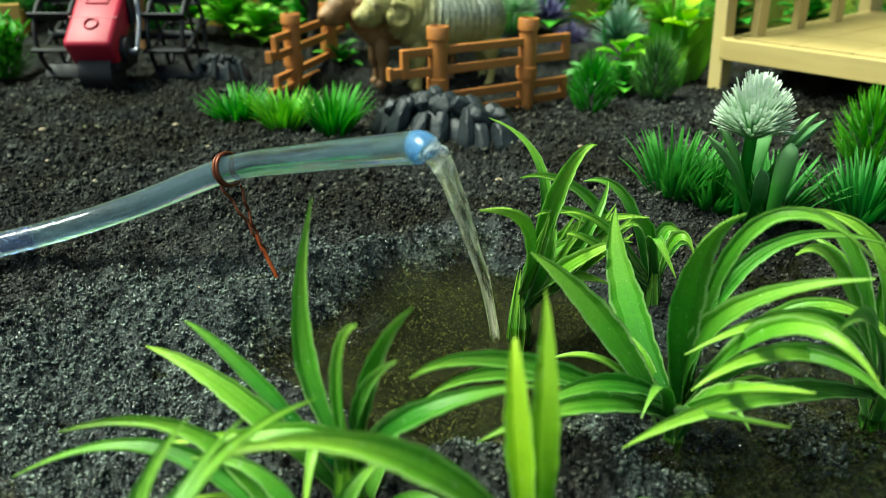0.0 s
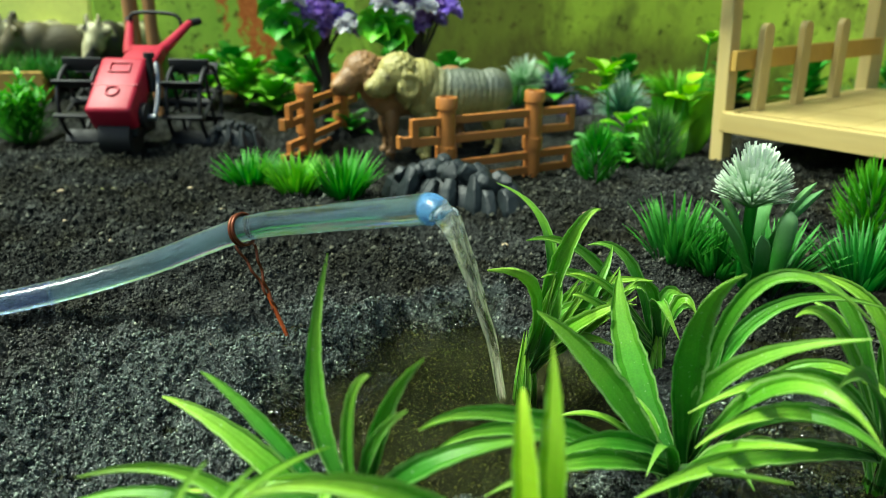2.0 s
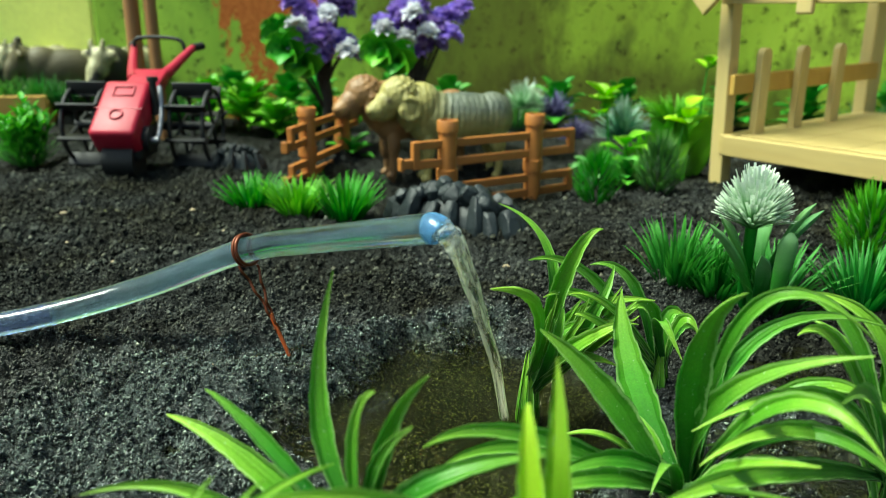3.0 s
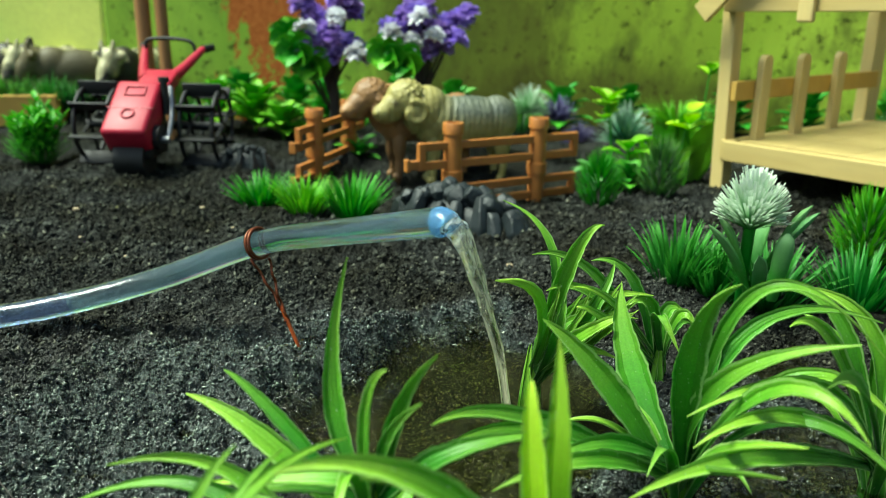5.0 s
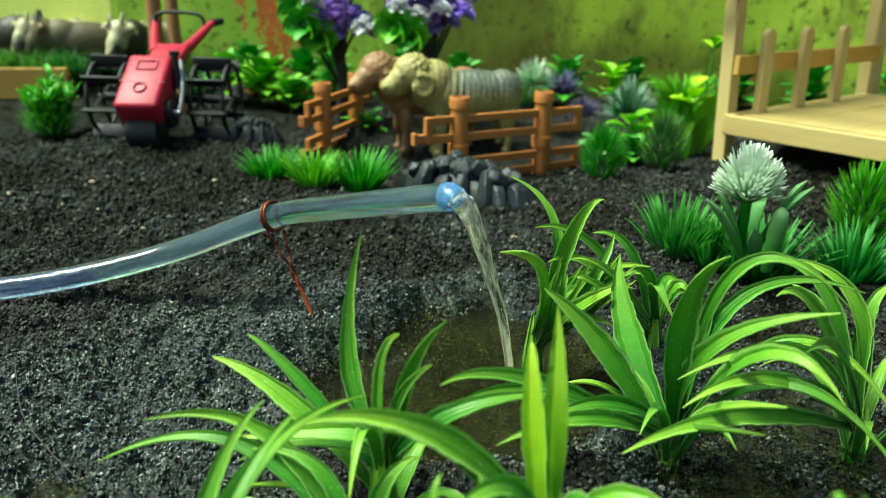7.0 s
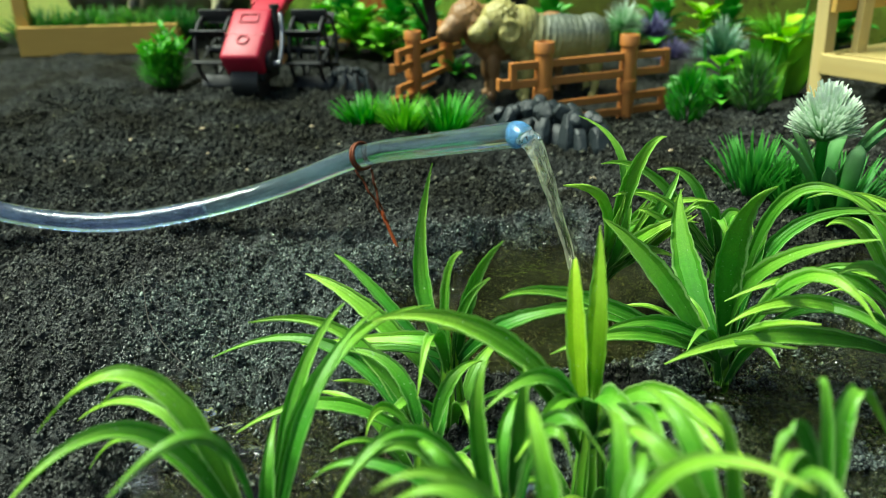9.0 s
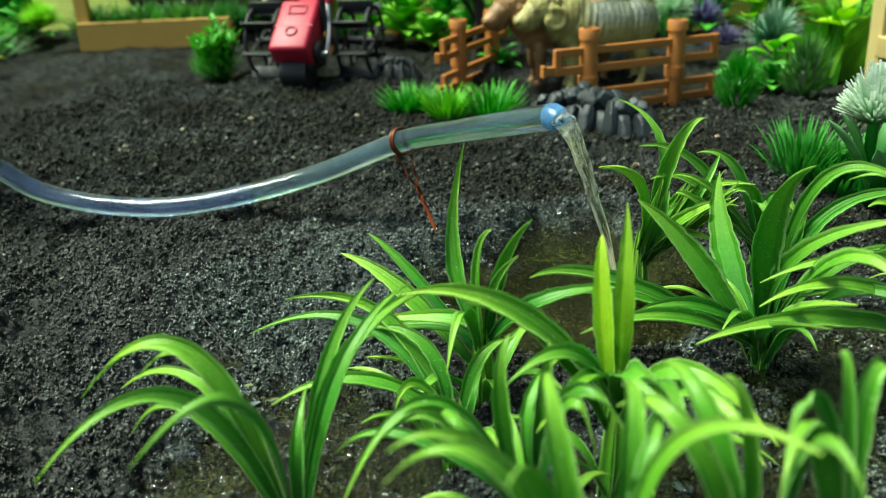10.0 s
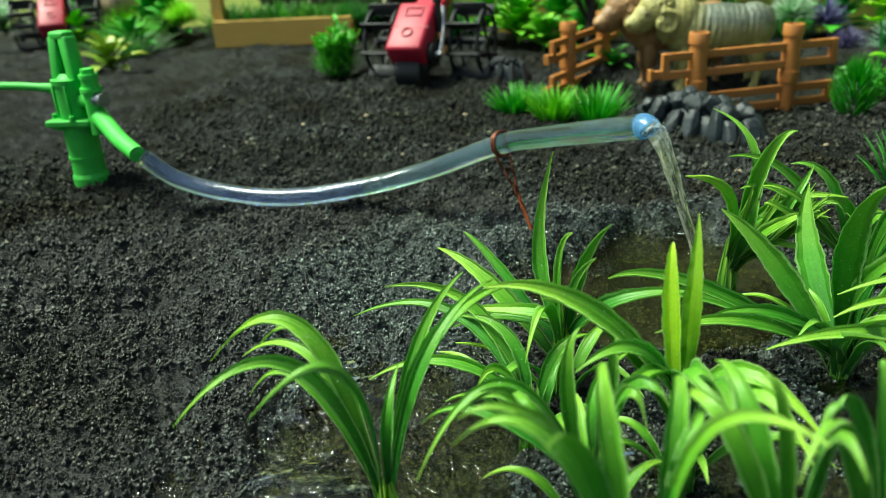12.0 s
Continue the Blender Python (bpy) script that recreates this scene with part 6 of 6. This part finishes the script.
# ---- wooden pen ----
def build_pen():
    root = thing("animal_pen", -0.507, 0.6365, 0, math.degrees(math.atan2(0.0454, 0.145)), "tan wooden animal pen with a planted front board", "pen")
    bm = bmesh.new()
    box(bm, (0.142, 0.006, 0.026), Matrix.Translation((0.071, 0.0, 0.0125)), 0.0008)
    part("front_board", bm, CRATE_WOOD, root, smooth=False)
    bm = bmesh.new()
    box(bm, (0.142, 0.006, 0.020), Matrix.Translation((0.071, 0.036, 0.010)), 0.0008)
    part("back_board", bm, CRATE_WOOD, root, smooth=False)
    for px in (0.003, 0.139):
        bm = bmesh.new()
        box(bm, (0.006, 0.030, 0.020), Matrix.Translation((px, 0.018, 0.010)), 0.0006)
        part("side_board", bm, CRATE_WOOD, root, smooth=False)
    bm = bmesh.new()
    box(bm, (0.012, 0.010, 0.125), Matrix.Translation((0.004, 0.010, 0.060)), 0.0008)
    part("corner_post", bm, CRATE_WOOD, root, smooth=False)


build_pen()
for k in range(9):
    f = (k + 0.5) / 9
    tuft("grass_tuft", -0.512 + 0.145 * f + 0.004, 0.655 + 0.0454 * f, 0.013, 0.032, 60, (DARK_GRASS, DEEP_GRASS)[k % 2], "dark green plastic grass in the pen's planter", 90 + k, 0.4, 0.0014, z=0.014)


def pole(name, a, b, r, label, mat=POLE_WOOD):
    bm = bmesh.new()
    rod(bm, a, b, r, r * 0.95, 14)
    tagged(part(name, bm, mat), label, "pole", "leaning poles")


pole("wooden_pole", (-0.2715, 0.640, -0.003), (-0.274, 0.640, 0.20), 0.0058, "thin wooden pole leaning behind the tiller")
pole("wooden_pole", (-0.2560, 0.640, -0.003), (-0.260, 0.640, 0.20), 0.0048, "thin wooden pole leaning behind the tiller")


def log_stack():
    rng = random.Random(8)
    for k in range(9):
        bm = bmesh.new()
        col, row = k % 4, k // 4
        x = -0.80 + col * 0.030 + (row % 2) * 0.014
        rod(bm, (x, 0.690, 0.012 + row * 0.025), (x + 0.004, 0.75, 0.012 + row * 0.025), 0.0135, 0.013, 16)
        bmesh.ops.bevel(bm, geom=list(bm.edges), offset=0.0006, segments=1, affect="EDGES")
        tagged(part("log", bm, LOG), "short cut log in a small stack", "log", "stacked logs")


log_stack()
dome("spiky_flower", -0.765, 0.600, 0.028, 0.028, 200, WHITE_SPIKE, "white tipped pompom flower by the logs", 61, 0.0022, group="pompom flowers")


# ---- wooden house ----
def build_house():
    yaw = -50.0
    # local x runs along the front edge of the deck, local y along the side with the railing
    root = thing("wooden_house", 0.1445, 0.5095, 0.0, yaw, "small pale pine wood house on posts with a railed deck", "toy house")
    root.matrix_world = Matrix.Translation((0.1455, 0.5095, 0.0)) @ pose(0, 0, 0, 0, -1.2, 0) @ pose(0, 0, 0, 0, 0, yaw)
    W, D, top, deep = 0.20, 0.174, 0.0305, 0.0115
    n = 6
    for k in range(n):
        bm = bmesh.new()
        w = W / n
        box(bm, (w - 0.0004, D - 0.012, 0.004), Matrix.Translation((w * (k + 0.5), D / 2 + 0.004, top - 0.002)), 0.0003)
        part("deck_board", bm, WOOD_FLAT, root, smooth=False)
    for size, at in (((W, 0.006, deep), (W / 2, -0.003, top - deep / 2 + 0.0008)), ((W, 0.006, deep), (W / 2, D + 0.003, top - deep / 2)),
                     ((0.006, D, deep), (-0.003, D / 2, top - deep / 2 + 0.0005)), ((0.006, D, deep), (W + 0.003, D / 2, top - deep / 2))):
        bm = bmesh.new()
        box(bm, size, Matrix.Translation(at), 0.0005)
        part("edge_beam", bm, WOOD_FLAT, root, smooth=False)
    for at in ((-0.0072, 0.006), (-0.0072, D + 0.004), (W + 0.0075, 0.0), (W + 0.0075, D + 0.004)):
        bm = bmesh.new()
        lean = pose(0, 0, 0, 0.4, -1.4, 0) if at[0] < 0 and at[1] < 0.1 else Matrix()
        box(bm, (0.0085, 0.0095 if at[1] < 0.1 else 0.018, 0.150), Matrix.Translation((at[0], at[1], -0.006)) @ lean @ Matrix.Translation((0, 0, 0.075)), 0.0006)
        part("corner_post", bm, WOOD, root, smooth=False)
    for sy in (0.024, 0.067, 0.112):
        bm = bmesh.new()
        # a flat board with a rounded head
        head = [(sy + 0.00475 * math.cos(math.pi * k / 12), top + 0.046 + 0.00475 * math.sin(math.pi * k / 12)) for k in range(13)]
        outline = [(sy - 0.00475, top), (sy + 0.00475, top), *head]
        faces = [[bm.verts.new((px, py, pz)) for py, pz in outline] for px in (0.0009, 0.0051)]
        bm.faces.new(faces[0][::-1])
        bm.faces.new(faces[1])
        for k in range(len(outline)):
            j = (k + 1) % len(outline)
            bm.faces.new((faces[0][k], faces[0][j], faces[1][j], faces[1][k]))
        bmesh.ops.recalc_face_normals(bm, faces=bm.faces)
        part("slat", bm, WOOD, root, smooth=False)
    bm = bmesh.new()
    box(bm, (0.0035, D, 0.0115), Matrix.Translation((-0.0012, D / 2, top + 0.030)), 0.0004)
    part("rail", bm, CRATE_WOOD, root, smooth=False)
    for size, at in (((W + 0.02, 0.006, 0.013), (W / 2, -0.002, 0.1125)), ((W + 0.02, 0.006, 0.013), (W / 2, D + 0.004, 0.1125)), ((0.006, D, 0.012), (-0.0072, D / 2, 0.129)), ((0.006, D, 0.012), (W + 0.0075, D / 2, 0.129))):
        bm = bmesh.new()
        box(bm, size, Matrix.Translation(at), 0.0006)
        part("top_beam", bm, WOOD_FLAT, root, smooth=False)
    bm = bmesh.new()
    box(bm, (0.009, 0.004, 0.020), Matrix.Translation((0.042, -0.007, 0.1105)), 0.0012)
    part("beam_tie", bm, WOOD, root, smooth=False)
    bm = bmesh.new()
    box(bm, (0.085, 0.004, 0.0125), Matrix.Translation((0.0105, -0.012, 0.134)) @ pose(0, 0, 0, 0, -44, 0), 0.0006)
    part("barge_board", bm, WOOD_FLAT, root, smooth=False)
    # an unseen open roof on the barge boards, its battens spaced to half-shade the deck
    slope = radians(44)
    for side in (-1, 1):
        for k in range(5):
            run = 0.012 + 0.028 * k
            bm = bmesh.new()
            box(bm, (0.018, D + 0.006, 0.0035), Matrix.Translation((W / 2 + side * run, D / 2 - 0.003, 0.249 - run * math.tan(slope))) @ pose(0, 0, 0, 0, side * 44, 0), 0.0005)
            part("roof_batten", bm, WOOD_FLAT, root, smooth=False)


build_house()


# ---- small litter on the soil ----
def crumbs_of_soil():
    """Loose crumbs over the whole near ground: lumpy octahedra, finer close by."""
    rng = np.random.default_rng(17)
    octa = np.array([(1, 0, 0), (-1, 0, 0), (0, 1, 0), (0, -1, 0), (0, 0, 1), (0, 0, -1)], float)
    octa_faces = np.array([(0, 2, 4), (2, 1, 4), (1, 3, 4), (3, 0, 4), (2, 0, 5), (1, 2, 5), (3, 1, 5), (0, 3, 5)])
    for count, x0, x1, y0, y1, small, more, corner, tris in ((115000, -0.19, 0.125, 0.075, 0.325, 0.00026, 0.00062, octa, octa_faces), (60000, -0.36, 0.22, 0.09, 0.50, 0.0005, 0.0010, octa, octa_faces)):
        x, y = rng.uniform(x0, x1, count), rng.uniform(y0, y1, count)
        r = small + more * rng.random(count) ** 2.2
        h, wet = soil_height(x, y)
        far = (y > 0.315) | (x < -0.18) | (x > 0.115) | (small < 0.0004)
        keep = far & (h > WATER_Z - 0.0006)
        x, y, r, h, wet = x[keep], y[keep], r[keep], h[keep], wet[keep]
        n, c = len(x), len(corner)
        lump = rng.uniform(0.45, 1.4, (n, c, 1)) * rng.uniform(0.6, 1.45, (n, 1, 3))
        co = np.stack([x, y, h + r * 0.45], -1)[:, None, :] + corner[None] * lump * r[:, None, None]
        faces = (tris[None] + (np.arange(n) * c)[:, None, None]).reshape(-1, 3)
        me = bpy.data.meshes.new("soil_crumbs")
        me.vertices.add(n * c)
        me.vertices.foreach_set("co", co.ravel())
        me.loops.add(faces.size)
        me.loops.foreach_set("vertex_index", faces.ravel().astype(np.int32))
        me.polygons.add(len(faces))
        me.polygons.foreach_set("loop_start", np.arange(0, faces.size, 3, dtype=np.int32))
        me.polygons.foreach_set("use_smooth", np.ones(len(faces), bool))
        me.update(calc_edges=True)
        me.attributes.new("wet", "FLOAT", "POINT").data.foreach_set("value", np.repeat(np.minimum(wet, 0.74), c).astype(np.float32))
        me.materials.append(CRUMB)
        tagged(new("soil_crumbs", me), "loose crumbs of dark soil", "soil", kind="stuff")


crumbs_of_soil()
BEAD = still_water("clear_water_bead", (0.95, 0.96, 0.92), 0.14, 420, 0.003)


def water_beads():
    """Beads and smears of standing water on the soaked soil round the puddle."""
    rng = random.Random(41)
    for count, cx, cy, sx, sy, swell in ((26, -0.042, 0.216, 0.012, 0.028, 1.15), (10, -0.013, 0.274, 0.011, 0.004, 1.25), (13, 0.012, 0.277, 0.013, 0.004, 1.25), (12, -0.031, 0.232, 0.006, 0.012, 1.15), (22, -0.072, 0.122, 0.016, 0.030, 1.0),
                                  (26, 0.052, 0.184, 0.025, 0.015, 1.0), (36, 0.030, 0.108, 0.035, 0.025, 1.0), (26, 0.080, 0.215, 0.020, 0.030, 1.0), (12, -0.058, 0.247, 0.008, 0.003, 1.25), (7, -0.073, 0.100, 0.006, 0.005, 1.0), (10, -0.080, 0.127, 0.006, 0.006, 1.0)):
        for _ in range(count):
            bm = bmesh.new()
            x, y = cx + sx * rng.uniform(-1, 1), cy + sy * rng.uniform(-1, 1)
            z = max(height_at(x, y), WATER_Z) + (0.0009 if y > 0.15 else 0.0004) * swell
            r = (0.0008 + 0.0020 * rng.random() ** 1.5) * swell
            long, turn, ph = rng.uniform(1.0, 2.2), rng.uniform(0, 3.1), rng.uniform(0, 6)
            if rng.random() < 0.2 and swell == 1.0:
                r, long = r * 2.2, long * 1.2
            rows = []
            for u in (1.0, 0.94, 0.8, 0.55, 0.28):
                ring = []
                for k in range(22):
                    a = 2 * math.pi * k / 22
                    rad = r * u * (1 + 0.2 * math.sin(2 * a + ph) + 0.16 * math.sin(3 * a - ph) + min(0.2, r * 60) * math.sin(5 * a + 2 * ph))
                    px, py = rad * math.cos(a) * long, rad * math.sin(a)
                    ring.append(bm.verts.new((x + px * math.cos(turn) - py * math.sin(turn), y + px * math.sin(turn) + py * math.cos(turn), z - 0.0005 + min(r, 0.0019) * (0.62 if y > 0.15 else 0.45) * math.sqrt(1 - u * u * 0.999))))
                rows.append(ring)
            for ra, rb in zip(rows, rows[1:]):
                for k in range(22):
                    bm.faces.new((ra[k], ra[(k + 1) % 22], rb[(k + 1) % 22], rb[k]))
            bm.faces.new(rows[-1])
            if y < 0.15:
                bm.faces.new(rows[0][::-1])
            part("water_bead", bm, BEAD, PUDDLE)


water_beads()
PEBBLE = surface("tan_pebble", (0.3, 0.23, 0.13), (0.45, 0.36, 0.22), 300, 0.7)
DRY_LEAF = leaf_material("dry_leaf_scrap", (0.12, 0.13, 0.04), (0.18, 0.2, 0.06), (0.24, 0.22, 0.08))
for k, (x, y, r) in enumerate(((0.0108, 0.3486, 0.0017), (-0.2055, 0.395, 0.0018), (-0.245, 0.44, 0.002), (-0.165, 0.45, 0.0016), (-0.1655, 0.136, 0.0011), (-0.145, 0.405, 0.0016), (-0.0772, 0.2385, 0.0014), (0.115, 0.40, 0.0016),
                               (-0.232, 0.366, 0.0014), (-0.181, 0.352, 0.0012), (-0.262, 0.412, 0.0017), (-0.118, 0.372, 0.0012), (-0.222, 0.452, 0.0015), (-0.188, 0.446, 0.0019), (0.046, 0.372, 0.0013), (0.086, 0.412, 0.0016), (-0.148, 0.326, 0.0010), (-0.246, 0.330, 0.0012))):
    bm = bmesh.new()
    ball(bm, (0, 0, 0), (r, r * 0.8, r * 0.6), None, 2)
    for v in bm.verts:
        v.co *= 1 + 0.25 * noise.noise(v.co * 900)
    ob = part("pebble", bm, PEBBLE)
    ob.matrix_world = pose(x, y, height_at(x, y) + r * 0.35, 0, 0, k * 40)
    tagged(ob, "small tan pebble lying on the soil", "pebble", "pebbles")
bm = bmesh.new()
blade(bm, (0, 0, 0), (0.004, 0.002, 0.0015), (0.010, 0.003, 0.001), 0.006, None, 0.3, 6, 0.0002, oval)
scrap = part("leaf_scrap", bm, DRY_LEAF)
scrap.matrix_world = pose(-0.190, 0.398, height_at(-0.190, 0.398) + 0.001, 0, 0, 30)
tagged(scrap, "pale green scrap of leaf on the soil", "leaf")
bm = bmesh.new()
tube(bm, spline([(-0.118, 0.188, 0.012), (-0.110, 0.176, 0.004), (-0.098, 0.166, 0.001), (-0.088, 0.160, -0.002)], 6), 0.00015, 6)
tagged(part("thin_twig", bm, BARK), "thin dark twig lying on the soil", "twig")
